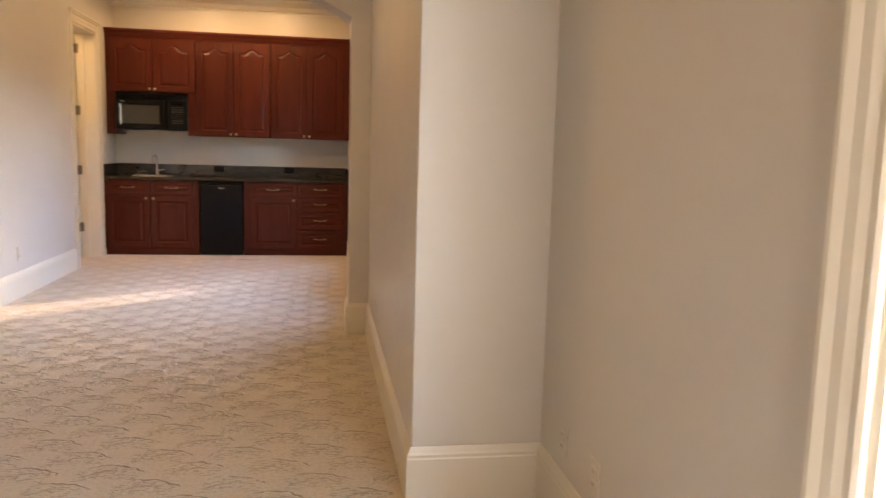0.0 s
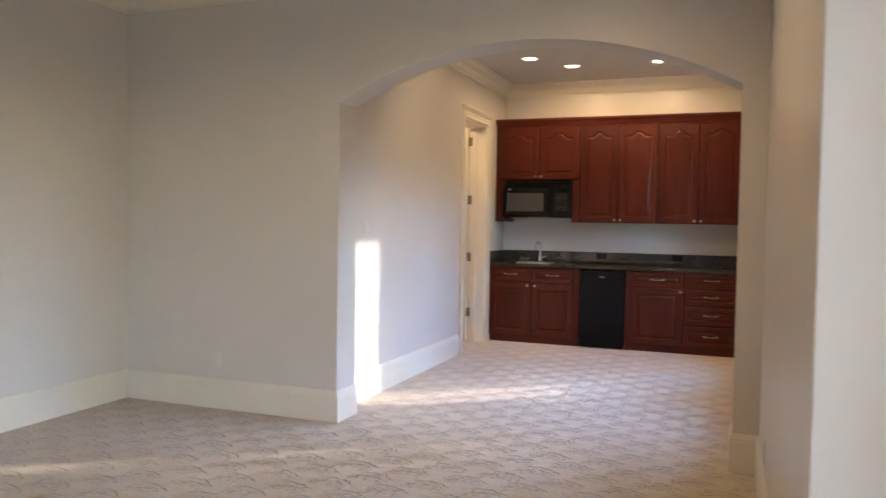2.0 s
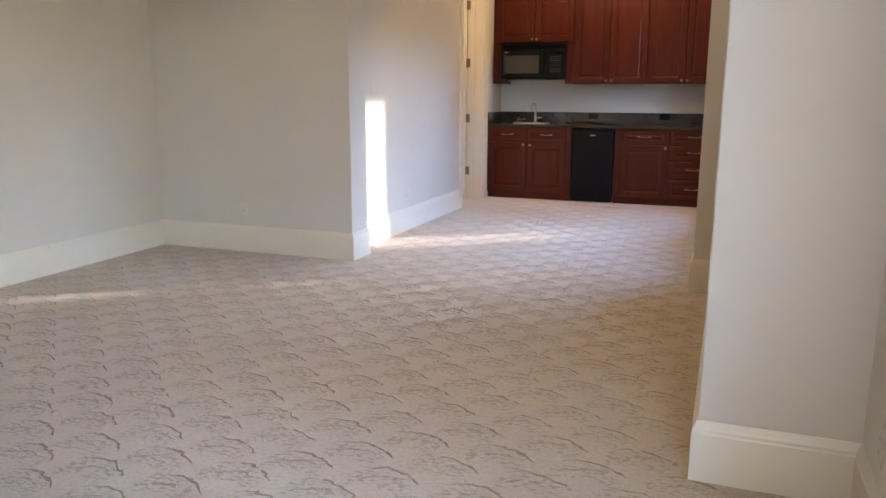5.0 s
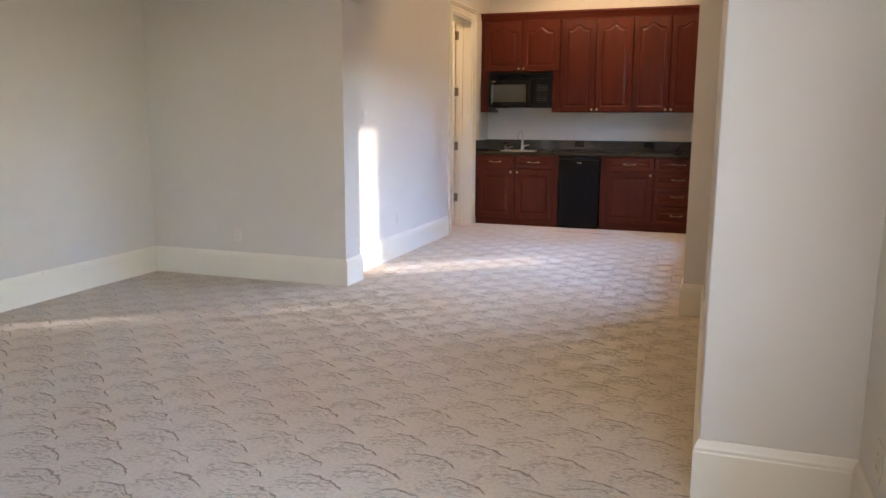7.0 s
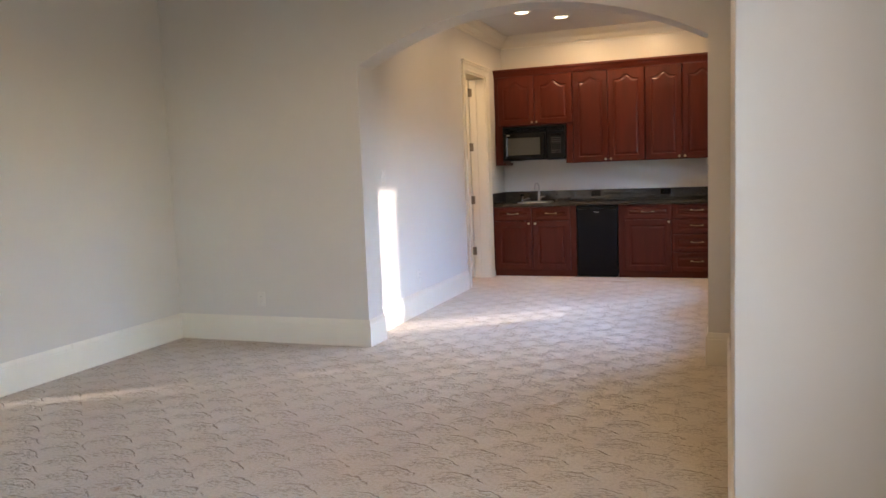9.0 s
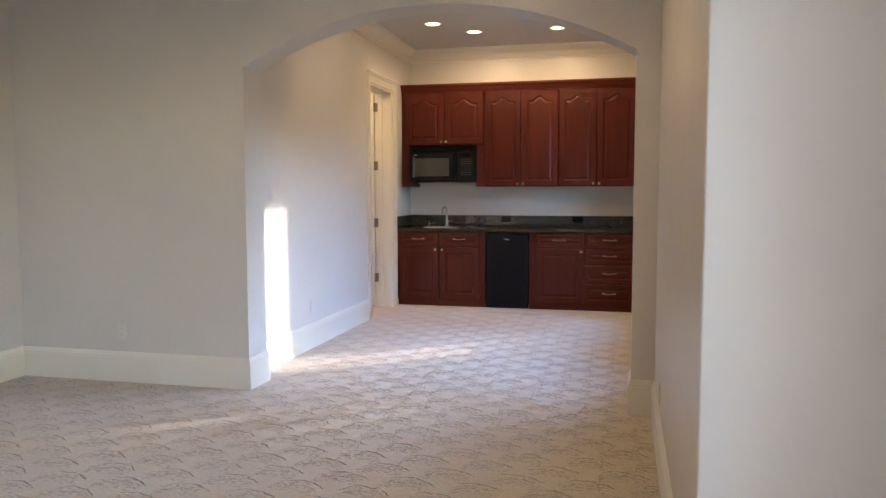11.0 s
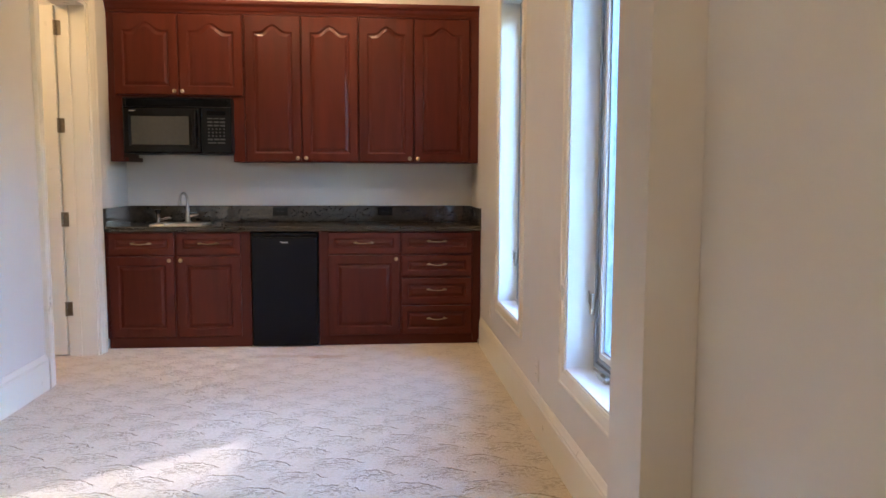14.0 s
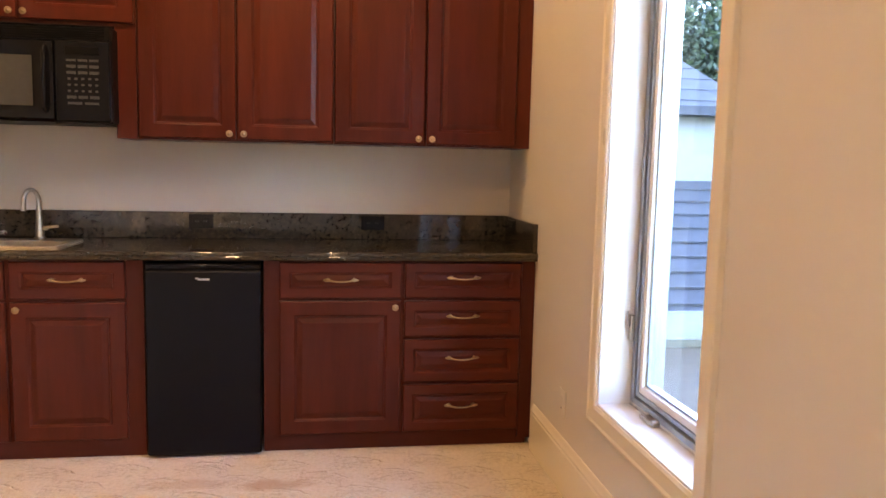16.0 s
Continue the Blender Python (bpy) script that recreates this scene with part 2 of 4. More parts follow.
def thing(name, label, category, group="", kind="", at=(0, 0, 0)):
    ob = new(name)
    ob.location = at
    return tagged(ob, label, category, group, kind)


def box(bm, x0, x1, y0, y1, z0, z1, bevel=0.0, seg=1):
    vs = [bm.verts.new((x, y, z)) for x in (x0, x1) for y in (y0, y1) for z in (z0, z1)]
    a, b, c, d, e, f, g, h = vs
    fs = [bm.faces.new(q) for q in ((a, b, d, c), (e, g, h, f), (a, e, f, b), (c, d, h, g), (a, c, g, e), (b, f, h, d))]
    if bevel:
        es = list({ed for fc in fs for ed in fc.edges})
        bmesh.ops.bevel(bm, geom=es, offset=bevel, segments=seg, affect="EDGES", profile=0.6)
    return bm


def boxes(*specs, bevel=0.0):
    bm = bmesh.new()
    for s in specs:
        box(bm, *s, bevel=bevel)
    return bm


def loft(bm, loops, cap_start=True, cap_end=True, closed=True):
    """Skin a row of loops of the same length."""
    rows = [[bm.verts.new(p) for p in lp] for lp in loops]
    n = len(rows[0])
    for r0, r1 in zip(rows, rows[1:]):
        for i in range(n if closed else n - 1):
            j = (i + 1) % n
            bm.faces.new((r0[i], r0[j], r1[j], r1[i]))
    if cap_start:
        bm.faces.new(list(reversed(rows[0])))
    if cap_end:
        bm.faces.new(rows[-1])
    bmesh.ops.recalc_face_normals(bm, faces=bm.faces)
    return bm


def lathe(bm, profile, axis_at, axis="z", n=16):
    """Turn a profile of (radius, height) about an axis through axis_at."""
    loops = []
    for r, h in profile:
        lp = []
        for i in range(n):
            a = 2 * math.pi * i / n
            c, s = r * math.cos(a), r * math.sin(a)
            o = {"z": (c, s, h), "y": (c, h, s), "x": (h, c, s)}[axis]
            lp.append(Vector(axis_at) + Vector(o))
        loops.append(lp)
    return loft(bm, loops)


def tube(bm, pts, radii, n=10):
    """A round bar through points."""
    pts = [Vector(p) for p in pts]
    loops = []
    side = None
    for i, p in enumerate(pts):
        d = (pts[min(i + 1, len(pts) - 1)] - pts[max(i - 1, 0)]).normalized()
        if side is None:
            side = d.orthogonal().normalized()
        side = (side - d * side.dot(d)).normalized()
        up = d.cross(side)
        r = radii[i] if isinstance(radii, (list, tuple)) else radii
        loops.append([p + r * (math.cos(2 * math.pi * k / n) * side + math.sin(2 * math.pi * k / n) * up) for k in range(n)])
    return loft(bm, loops)


def smooth(ob, angle=40):
    for p in ob.data.polygons:
        p.use_smooth = True
    ob.data.set_sharp_from_angle(angle=radians(angle))
    return ob


def run(name, profile, p0, p1, out, mat, label, category="trim", ext0=0.0, ext1=0.0):
    """A moulding: profile of (distance out from the wall, height) swept from p0 to p1 on the floor plan.
    ext0 and ext1 mitre the ends: the ends go further by that times the distance out."""
    p0, p1, out = Vector(p0), Vector(p1), Vector(out)
    d = (p1 - p0).normalized()
    bm = bmesh.new()
    lo = [[p0 + out * o - d * (o * ext0) + Vector((0, 0, h)) for o, h in profile], [p1 + out * o + d * (o * ext1) + Vector((0, 0, h)) for o, h in profile]]
    loft(bm, lo)
    return tagged(part(name, bm, mat), label, category, kind="structure")

# ---- large structure ----
LX, RX = -2.40, 0.39          # side walls of the kitchenette
MX, NX = -4.075, 0.88         # far left wall of the room, near right wall
AY0, AY1 = 5.44, 5.70         # the wall with the arch
BY = 9.92                     # back wall
PY = 2.82                     # face of the pier
NY = -2.2                     # wall behind the walk
TOP = 3.05


def structure(name, bm, mat, label, category):
    return tagged(part(name, bm, mat), label, category, kind="structure")


def grid_wall(x0, x1, cuts, lo, hi, holes, along="y"):
    """A wall with rectangular holes through it, as one closed mesh. cuts and lo, hi: its ends; holes: (a0, a1, z0, z1)."""
    aa = sorted({cuts[0], cuts[1], *(h[0] for h in holes), *(h[1] for h in holes)})
    zz = sorted({lo, hi, *(h[2] for h in holes), *(h[3] for h in holes)})

    def solid(i, k):
        if not (0 <= i < len(aa) - 1 and 0 <= k < len(zz) - 1):
            return False
        a, z = (aa[i] + aa[i + 1]) / 2, (zz[k] + zz[k + 1]) / 2
        return not any(h[0] < a < h[1] and h[2] < z < h[3] for h in holes)

    bm = bmesh.new()
    vs = {}

    def v(s, i, k):
        if (s, i, k) not in vs:
            x = (x0, x1)[s]
            vs[s, i, k] = bm.verts.new((x, aa[i], zz[k]) if along == "y" else (aa[i], x, zz[k]))
        return vs[s, i, k]

    for i in range(len(aa) - 1):
        for k in range(len(zz) - 1):
            if not solid(i, k):
                continue
            bm.faces.new((v(0, i, k), v(0, i, k + 1), v(0, i + 1, k + 1), v(0, i + 1, k)))
            bm.faces.new((v(1, i, k), v(1, i + 1, k), v(1, i + 1, k + 1), v(1, i, k + 1)))
            for di, dk, p, q in ((-1, 0, (i, k), (i, k + 1)), (1, 0, (i + 1, k), (i + 1, k + 1)), (0, -1, (i, k), (i + 1, k)), (0, 1, (i, k + 1), (i + 1, k + 1))):
                if not solid(i + di, k + dk):
                    bm.faces.new((v(0, *p), v(0, *q), v(1, *q), v(1, *p)))
    bmesh.ops.recalc_face_normals(bm, faces=bm.faces)
    return bm


structure("floor", boxes((-4.3, 1.1, NY - 0.2, 10.1, -0.12, 0.0)), CARPET, "beige patterned cut-and-loop carpet over the whole floor", "carpet")
structure("ceiling", boxes((-4.3, 1.1, NY - 0.2, 10.1, TOP, TOP + 0.15)), CEIL, "off-white painted flat ceiling", "ceiling")
structure("wall_left", boxes((MX - 0.15, MX, NY - 0.15, 10.07, 0, TOP)), WALL, "cream painted plaster wall", "wall")
structure("wall_behind", grid_wall(NY - 0.15, NY, (MX, 1.03), 0, TOP, [], "x"), WALL, "plain cream painted wall", "wall")

# wall with the segmental arch
AL, AR, SPRING, RISE = -2.262, 0.253, 2.168, 0.325
half = (AR - AL) / 2
rad = (half * half + RISE * RISE) / (2 * RISE)
mid = (AL + AR) / 2
arch = []
for i in range(33):
    x = AL + (AR - AL) * i / 32
    arch.append((x, SPRING + RISE - rad + math.sqrt(rad * rad - (x - mid) ** 2)))
bm = bmesh.new()
box(bm, MX, AL, AY0, AY1, 0, TOP)
box(bm, AR, 1.03, AY0, AY1, 0, TOP)
for (xa, za), (xb, zb) in zip(arch, arch[1:]):
    for q in (((xa, AY0, za), (xb, AY0, zb), (xb, AY0, TOP), (xa, AY0, TOP)), ((xa, AY1, za), (xa, AY1, TOP), (xb, AY1, TOP), (xb, AY1, zb)), ((xa, AY0, za), (xa, AY1, za), (xb, AY1, zb), (xb, AY0, zb))):
        bm.faces.new([bm.verts.new(p) for p in q])
bmesh.ops.remove_doubles(bm, verts=bm.verts, dist=0.0005)
structure("wall_arch", bm, WALL, "cream painted wall with a wide segmental arch", "wall")

DY0, DY1, DTOP = 8.395, 9.175, 2.47   # doorway in the kitchenette's left wall
structure("wall_kitchen_left", grid_wall(LX - 0.2, LX, (AY1, BY), 0, TOP, [(DY0, DY1, 0, DTOP)]), WALL, "cream painted wall with a tall doorway", "wall")
structure("wall_back", boxes((MX, 0.63, BY, BY + 0.15, 0, TOP)), WALL, "cream painted wall behind the kitchenette", "wall")
W1Y, W2Y, WZ = (5.99, 6.727), (7.75, 8.487), (0.465, 2.39)
RT = RX + 0.24
structure("wall_kitchen_right", grid_wall(RX, RT, (AY1, BY), 0, TOP, [(*W1Y, *WZ), (*W2Y, *WZ)]), WALL, "cream painted wall with two tall windows", "wall")
structure("wall_pier", boxes((RX, 1.03, PY, AY0, 0, TOP), bevel=0.004), WALL, "cream painted wall ending in a square pier", "wall")
EY0, EY1, ETOP = 0.27, 1.165, 2.44
structure("wall_right", grid_wall(NX, NX + 0.15, (NY, PY), 0, TOP, [(EY0, EY1, 0, ETOP)]), WALL, "cream painted wall with a side doorway", "wall")
structure("wall_side_room", boxes((MX, LX - 0.2, 7.3, 7.45, 0, TOP)), WALL, "cream painted wall of the room beyond the door", "wall")

# baseboards
BASE = [(0, 0), (0.018, 0), (0.018, 0.17), (0.0155, 0.176), (0.0155, 0.186), (0.011, 0.195), (0.007, 0.205), (0.004, 0.212), (0, 0.214)]
BL = "tall cream-painted moulded baseboard along the wall"


def base(p0, p1, out, e0=0.0, e1=0.0):
    run("baseboard", BASE, (*p0, 0), (*p1, 0), (*out, 0), TRIM, BL, "baseboard", e0, e1)


base((MX, NY), (MX, AY0), (1, 0), 0, -1)
base((MX, AY0), (AL, AY0), (0, -1), -1, 1)
base((AL, AY0), (AL, AY1), (1, 0), 1, 1)
base((AL, AY1), (LX, AY1), (0, 1), 1, -1)
base((LX, AY1), (LX, DY0 - 0.105), (1, 0), -1, 0)
base((RX, BY - 0.62), (RX, AY1), (-1, 0), 0, -1)
base((RX, AY1), (AR, AY1), (0, 1), -1, 1)
base((AR, AY1), (AR, AY0), (-1, 0), 1, 1)
base((AR, AY0), (RX, AY0), (0, -1), 1, -1)
base((RX, AY0), (RX, PY), (-1, 0), -1, 1)
base((RX, PY), (NX, PY), (0, -1), 1, -1)
base((NX, PY), (NX, EY1 + 0.11), (-1, 0), -1, 0)
base((NX, EY0 - 0.11), (NX, NY), (-1, 0), 0, -1)
base((MX, NY), (NX, NY), (0, 1), -1, -1)

# crown mouldings (heights hang from the ceiling)
CROWN = [(0, TOP), (0, TOP - 0.15), (0.012, TOP - 0.15), (0.015, TOP - 0.132), (0.03, TOP - 0.12), (0.05, TOP - 0.075), (0.085, TOP - 0.045), (0.1, TOP - 0.022), (0.115, TOP - 0.02), (0.118, TOP)]
CL = "cream-painted crown moulding under the ceiling"


def crown(p0, p1, out):
    run("crown_trim", CROWN, (*p0, 0), (*p1, 0), (*out, 0), TRIM, CL, "crown moulding", -1, -1)


crown((LX, AY1), (LX, BY), (1, 0))
crown((LX, BY), (RX, BY), (0, -1))
crown((RX, AY1), (RX, BY), (-1, 0))
crown((LX, AY1), (RX, AY1), (0, 1))
crown((MX, NY), (MX, AY0), (1, 0))
crown((MX, AY0), (RX, AY0), (0, -1))

# ---- doorways ----


def casing_loops(y0, y1, top, w, wall_x, out):
    """Moulded casing round a doorway in a wall that faces along x: legs and head."""
    prof = [(0.0, 0.0), (0.0, 0.012), (0.012, 0.016), (0.03, 0.014), (0.05, 0.019), (0.075, 0.020), (w - 0.012, 0.026), (w, 0.026), (w, 0.0)]
    bm = bmesh.new()
    loops = []
    for c in range(4):
        lp = []
        for a, o in prof:
            y, z = ((y0 - a, 0.0), (y0 - a, top + a), (y1 + a, top + a), (y1 + a, 0.0))[c]
            lp.append((wall_x + out * o, y, z))
        loops.append(lp)
    return loft(bm, loops)


d1 = thing("door_1", "open cream-painted panelled door in a moulded doorway", "door", kind="structure")
part("casing", casing_loops(DY0, DY1, DTOP, 0.1, LX, 1), TRIM, d1)
part("head_moulding", boxes((LX, LX + 0.045, DY0 - 0.11, DY1 + 0.11, DTOP + 0.098, DTOP + 0.118), (LX, LX + 0.035, DY0 - 0.104, DY1 + 0.104, DTOP + 0.078, DTOP + 0.0985), bevel=0.003), TRIM, d1)
part("jamb", boxes((LX - 0.2, LX - 0.001, DY0, DY0 + 0.02, 0, DTOP), (LX - 0.2, LX - 0.001, DY1 - 0.02, DY1, 0, DTOP), (LX - 0.2, LX - 0.001, DY0 + 0.02, DY1 - 0.02, DTOP - 0.02, DTOP)), TRIM, d1)
part("door_stop", boxes((LX - 0.15, LX - 0.11, DY0 + 0.02, DY0 + 0.032, 0, DTOP - 0.02), (LX - 0.15, LX - 0.11, DY1 - 0.032, DY1 - 0.02, 0, DTOP - 0.02)), TRIM, d1)


def panel_loops(x0, x1, z0, z1, rise, inset, n=14):
    """Outline of a panel, with a cathedral top when rise > 0, drawn inset by a distance."""
    pts = [(x0 + inset, z0 + inset), (x1 - inset, z0 + inset)]
    sh = 0.16
    for i in range(n + 1):
        s = i / n
        x = (x1 - inset) + (x0 - x1 + 2 * inset) * s
        q = 0.0 if s < sh or s > 1 - sh else 0.5 - 0.5 * math.cos(2 * math.pi * (s - sh) / (1 - 2 * sh))
        pts.append((x, z1 - inset - rise * (1 - q)))
    return pts


def raised_front(bm, x0, x1, z0, z1, yf, th, stile, rise=0.0, groove=0.009):
    """A raised-panel cabinet front that looks towards -y, its face at yf."""
    m = 0.004
    n = 14
    inn = panel_loops(x0 + stile, x1 - stile, z0 + stile, z1 - stile, rise, 0, n)
    outer = [(x0, z0), (x1, z0)] + [(x1 + (x0 - x1) * i / n, z1) for i in range(n + 1)]
    cx, cz = (x0 + x1) / 2, (z0 + z1) / 2

    def shrink(lp, d):
        return [(x + (d if x < cx else -d if x > cx else 0), z + (d if z < cz else -d)) for x, z in lp]

    def lay(lp, y):
        return [(x, y, z) for x, z in lp]

    loops = [lay(outer, yf + th), lay(outer, yf + m), lay(shrink(outer, m), yf)]
    loops.append(lay(inn, yf))
    for inset, dep in ((0.004, 0.003), (0.007, 0.0035), (0.011, groove), (0.017, groove), (0.036, 0.002), (0.04, 0.0015)):
        loops.append(lay(panel_loops(x0 + stile, x1 - stile, z0 + stile, z1 - stile, rise, inset, n), yf + dep))
    return loft(bm, loops)


leaf = part("door_leaf", raised_front(raised_front(bmesh.new(), -3.37, -2.607, 0.012, 0.98, 9.138, 0.036, 0.11), -3.37, -2.607, 0.98, 2.445, 9.138, 0.036, 0.11), TRIM, d1)
for z in (0.341, 0.978, 1.632, 2.297):
    bm = boxes((LX - 0.2, LX - 0.165, DY1 - 0.0225, DY1 - 0.02, z - 0.05, z + 0.05), (LX - 0.206, LX - 0.2, DY1 - 0.034, DY1 - 0.02, z - 0.05, z + 0.05), bevel=0.001)
    lathe(bm, [(0.006, -0.052), (0.007, -0.045), (0.007, 0.045), (0.006, 0.052)], (LX - 0.204, DY1 - 0.036, z), "z", 10)
    part("hinge", bm, HINGE, d1, "worn metal butt hinge")

d2 = thing("door_2", "cream-painted moulded doorway frame with a strike plate", "doorway", kind="structure")
part("casing", casing_loops(EY0, EY1, ETOP, 0.11, NX, -1), TRIM, d2)
part("jamb", boxes((NX + 0.001, NX + 0.15, EY0, EY0 + 0.02, 0, ETOP), (NX + 0.001, NX + 0.15, EY1 - 0.02, EY1, 0, ETOP), (NX + 0.001, NX + 0.15, EY0 + 0.02, EY1 - 0.02, ETOP - 0.02, ETOP)), TRIM, d2)
part("strike_plate", boxes((NX + 0.03, NX + 0.06, EY1 - 0.0225, EY1 - 0.02, 0.83, 0.92), (NX + 0.018, NX + 0.03, EY1 - 0.026, EY1 - 0.02, 0.845, 0.905), bevel=0.001), HINGE, d2, "metal strike plate")

# ---- windows ----


def window(name, y0, y1):
    z0, z1 = WZ
    w = thing(name, "tall white casement window in a deep painted reveal", "window", kind="structure")
    fx = RX + 0.115                       # inner face of the frame
    # casing on the wall, flush moulding round the opening
    prof = [(-0.004, 0.0), (-0.004, 0.008), (0.006, 0.014), (0.05, 0.014), (0.058, 0.018), (0.068, 0.016), (0.07, 0.0)]
    bm = bmesh.new()
    loops = []
    for c in range(5):
        lp = []
        for a, o in prof:
            y, z = ((y0 - a, z0 - a), (y0 - a, z1 + a), (y1 + a, z1 + a), (y1 + a, z0 - a))[c % 4]
            lp.append((RX - o, y, z))
        loops.append(lp)
    loft(bm, loops, False, False)
    part("casing", bm, TRIM, w)
    t = 0.012
    part("reveal", boxes((RX - 0.002, fx, y0, y0 + t, z0 + t, z1 - t), (RX - 0.002, fx, y1 - t, y1, z0 + t, z1 - t), (RX - 0.002, fx, y0, y1, z1 - t, z1)), REVEAL, w)
    part("window_sill", boxes((RX - 0.004, fx, y0, y1, z0, z0 + t), bevel=0.003), REVEAL, w)
    # frame: outer box, dark track, sash, beads
    f = 0.03

    def ring(xa, xb, d, wd):
        a0, a1, b0, b1 = y0 + d, y1 - d, z0 + d, z1 - d
        return boxes((xa, xb, a0, a0 + wd, b0, b1), (xa, xb, a1 - wd, a1, b0, b1), (xa, xb, a0 + wd, a1 - wd, b0, b0 + wd), (xa, xb, a0 + wd, a1 - wd, b1 - wd, b1), bevel=0.002)

    part("window_frame", ring(fx + 0.004, fx + 0.052, t, 0.02), SASH, w)
    # grey ring added over the outer reveal, which would show too bright
    part("outer_cladding", ring(fx + 0.054, RT - 0.001, 0.001, 0.012), ALU, w, "added grey ring over the outer reveal")
    part("track", ring(fx - 0.004, fx + 0.05, t + 0.014, 0.022), ALU, w, "grey metal window track")
    part("gasket", ring(fx + 0.008, fx + 0.05, t + 0.036, 0.007), GASKET, w, "dark rubber seal")
    part("track_bead", ring(fx + 0.002, fx + 0.05, t + 0.043, 0.016), ALU, w, "grey metal bead")
    part("sash", ring(fx + 0.006, fx + 0.046, t + 0.059, 0.026), SASH, w)
    part("glazing_bead", ring(fx + 0.018, fx + 0.05, t + 0.085, 0.009), ALU, w, "pale blue-grey glazing bead")
    g = t + 0.09
    pane = part("pane", boxes((fx + 0.032, fx + 0.038, y0 + g, y1 - g, z0 + g, z1 - g)), GLASS, w, "blue-tinted glass pane")
    pane.visible_shadow = False
    # latch on the far side and crank on the sill
    zl = z0 + 0.29
    bm = boxes((fx - 0.02, fx - 0.003, y1 - t - 0.022, y1 - t, zl - 0.045, zl + 0.045), bevel=0.003)
    tube(bm, [(fx - 0.018, y1 - t - 0.012, zl), (fx - 0.026, y1 - t - 0.014, zl + 0.01), (fx - 0.028, y1 - t - 0.014, zl + 0.06)], [0.006, 0.005, 0.004], 8)
    part("latch", bm, NICKEL, w, "grey metal window latch")
    yc = y0 + 0.52
    bm = boxes((fx - 0.03, fx, yc - 0.05, yc + 0.05, z0 + t, z0 + t + 0.022), bevel=0.005)
    tube(bm, [(fx - 0.02, yc - 0.02, z0 + t + 0.02), (fx - 0.035, yc - 0.03, z0 + t + 0.035), (fx - 0.04, yc + 0.05, z0 + t + 0.036)], [0.008, 0.007, 0.006], 8)
    part("crank", bm, NICKEL, w, "metal folding crank handle")
    return w


window("window_1", *W1Y)
window("window_2", *W2Y)

# ---- recessed ceiling lamps ----


def downlight(x, y, power, aim=0.0):
    d = thing("recessed_light", "lit round recessed downlight with a white trim ring in the ceiling", "ceiling light", "recessed ceiling lights")
    bm = bmesh.new()
    n = 24
    loops = []
    for r, z in ((0.098, TOP - 0.0005), (0.096, TOP - 0.006), (0.08, TOP - 0.008), (0.076, TOP - 0.002), (0.072, TOP - 0.0012)):
        loops.append([(x + r * math.cos(2 * math.pi * i / n), y + r * math.sin(2 * math.pi * i / n), z) for i in range(n)])
    loft(bm, loops, False, False)
    smooth(part("trim_ring", bm, TRIM, d))
    bm = bmesh.new()
    lathe(bm, [(0.0715, 0.0), (0.07, -0.0015), (0.04, -0.004), (0.005, -0.005)], (x, y, TOP - 0.001), "z", 24)
    part("lens", bm, BULB, d, "glowing warm white lens")
    spot_lamp("downlight_beam", (x, y, TOP - 0.02), (x, y + aim, 0), power, WARM, 166, 0.5, 0.06)


# the last two are unseen, added to brighten the backsplash and cabinets
for x, y, power, aim in ((-1.74, 8.48, 3.0, 0.3), (-1.402, 8.96, 12.0, 0.7), (-0.507, 8.96, 12.0, 0.7), (-1.402, 6.7, 9.5, 2.4), (-0.507, 6.7, 8.0, 2.4)):
    downlight(x, y, power, aim)
# unseen lamps of the same kind, added to light the room warmly
for x, y, power in ((-2.6, 0.8, 3.5), (-0.55, 0.9, 4.5), (-2.6, 3.1, 2.5), (-0.75, 3.7, 19.0)):
    downlight(x, y, power)
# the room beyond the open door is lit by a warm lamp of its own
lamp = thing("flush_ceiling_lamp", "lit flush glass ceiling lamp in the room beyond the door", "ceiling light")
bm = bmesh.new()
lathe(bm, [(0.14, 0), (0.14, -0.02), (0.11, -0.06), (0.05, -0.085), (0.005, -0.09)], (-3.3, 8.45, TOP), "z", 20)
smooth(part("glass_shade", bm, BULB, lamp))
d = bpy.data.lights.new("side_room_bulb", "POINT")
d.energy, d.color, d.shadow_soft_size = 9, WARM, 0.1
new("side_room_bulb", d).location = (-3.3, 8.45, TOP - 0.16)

# ---- kitchenette ----
FY = 9.362     # face frames of the base units
UY = 9.555     # face frames of the wall units
CT = 0.914     # countertop


def pull(bm, x, z, yf, w=0.115):
    """A bow-shaped drawer pull with flared ends."""
    pts, rr = [], []
    for i in range(13):
        s = -1 + i / 6
        pts.append((x + s * w / 2, yf - 0.008 - 0.02 * (1 - abs(s) ** 3), z + 0.003 - 0.005 * (1 - s * s)))
        rr.append(0.0035 + 0.0032 * (abs(s) ** 6))
    tube(bm, pts, rr, 8)
    for s in (-1, 1):
        lathe(bm, [(0.009, 0.001), (0.009, -0.004), (0.005, -0.010)], (x + s * w / 2, yf, z + 0.003), "y", 10)
        lathe(bm, [(0.001, 0.0), (0.008, 0.006), (0.004, 0.018), (0.001, 0.022)] if s > 0 else [(0.001, 0.0), (0.008, -0.006), (0.004, -0.018), (0.001, -0.022)], (x + s * w / 2, yf - 0.008, z + 0.003), "x", 8)
    return bm


def knob(bm, x, z, yf):
    return lathe(bm, [(0.0065, 0.001), (0.0055, -0.011), (0.009, -0.014), (0.0145, -0.018), (0.0155, -0.021), (0.0118, -0.024), (0.0105, -0.022), (0.0055, -0.024), (0.002, -0.027)], (x, yf, z), "y", 16)


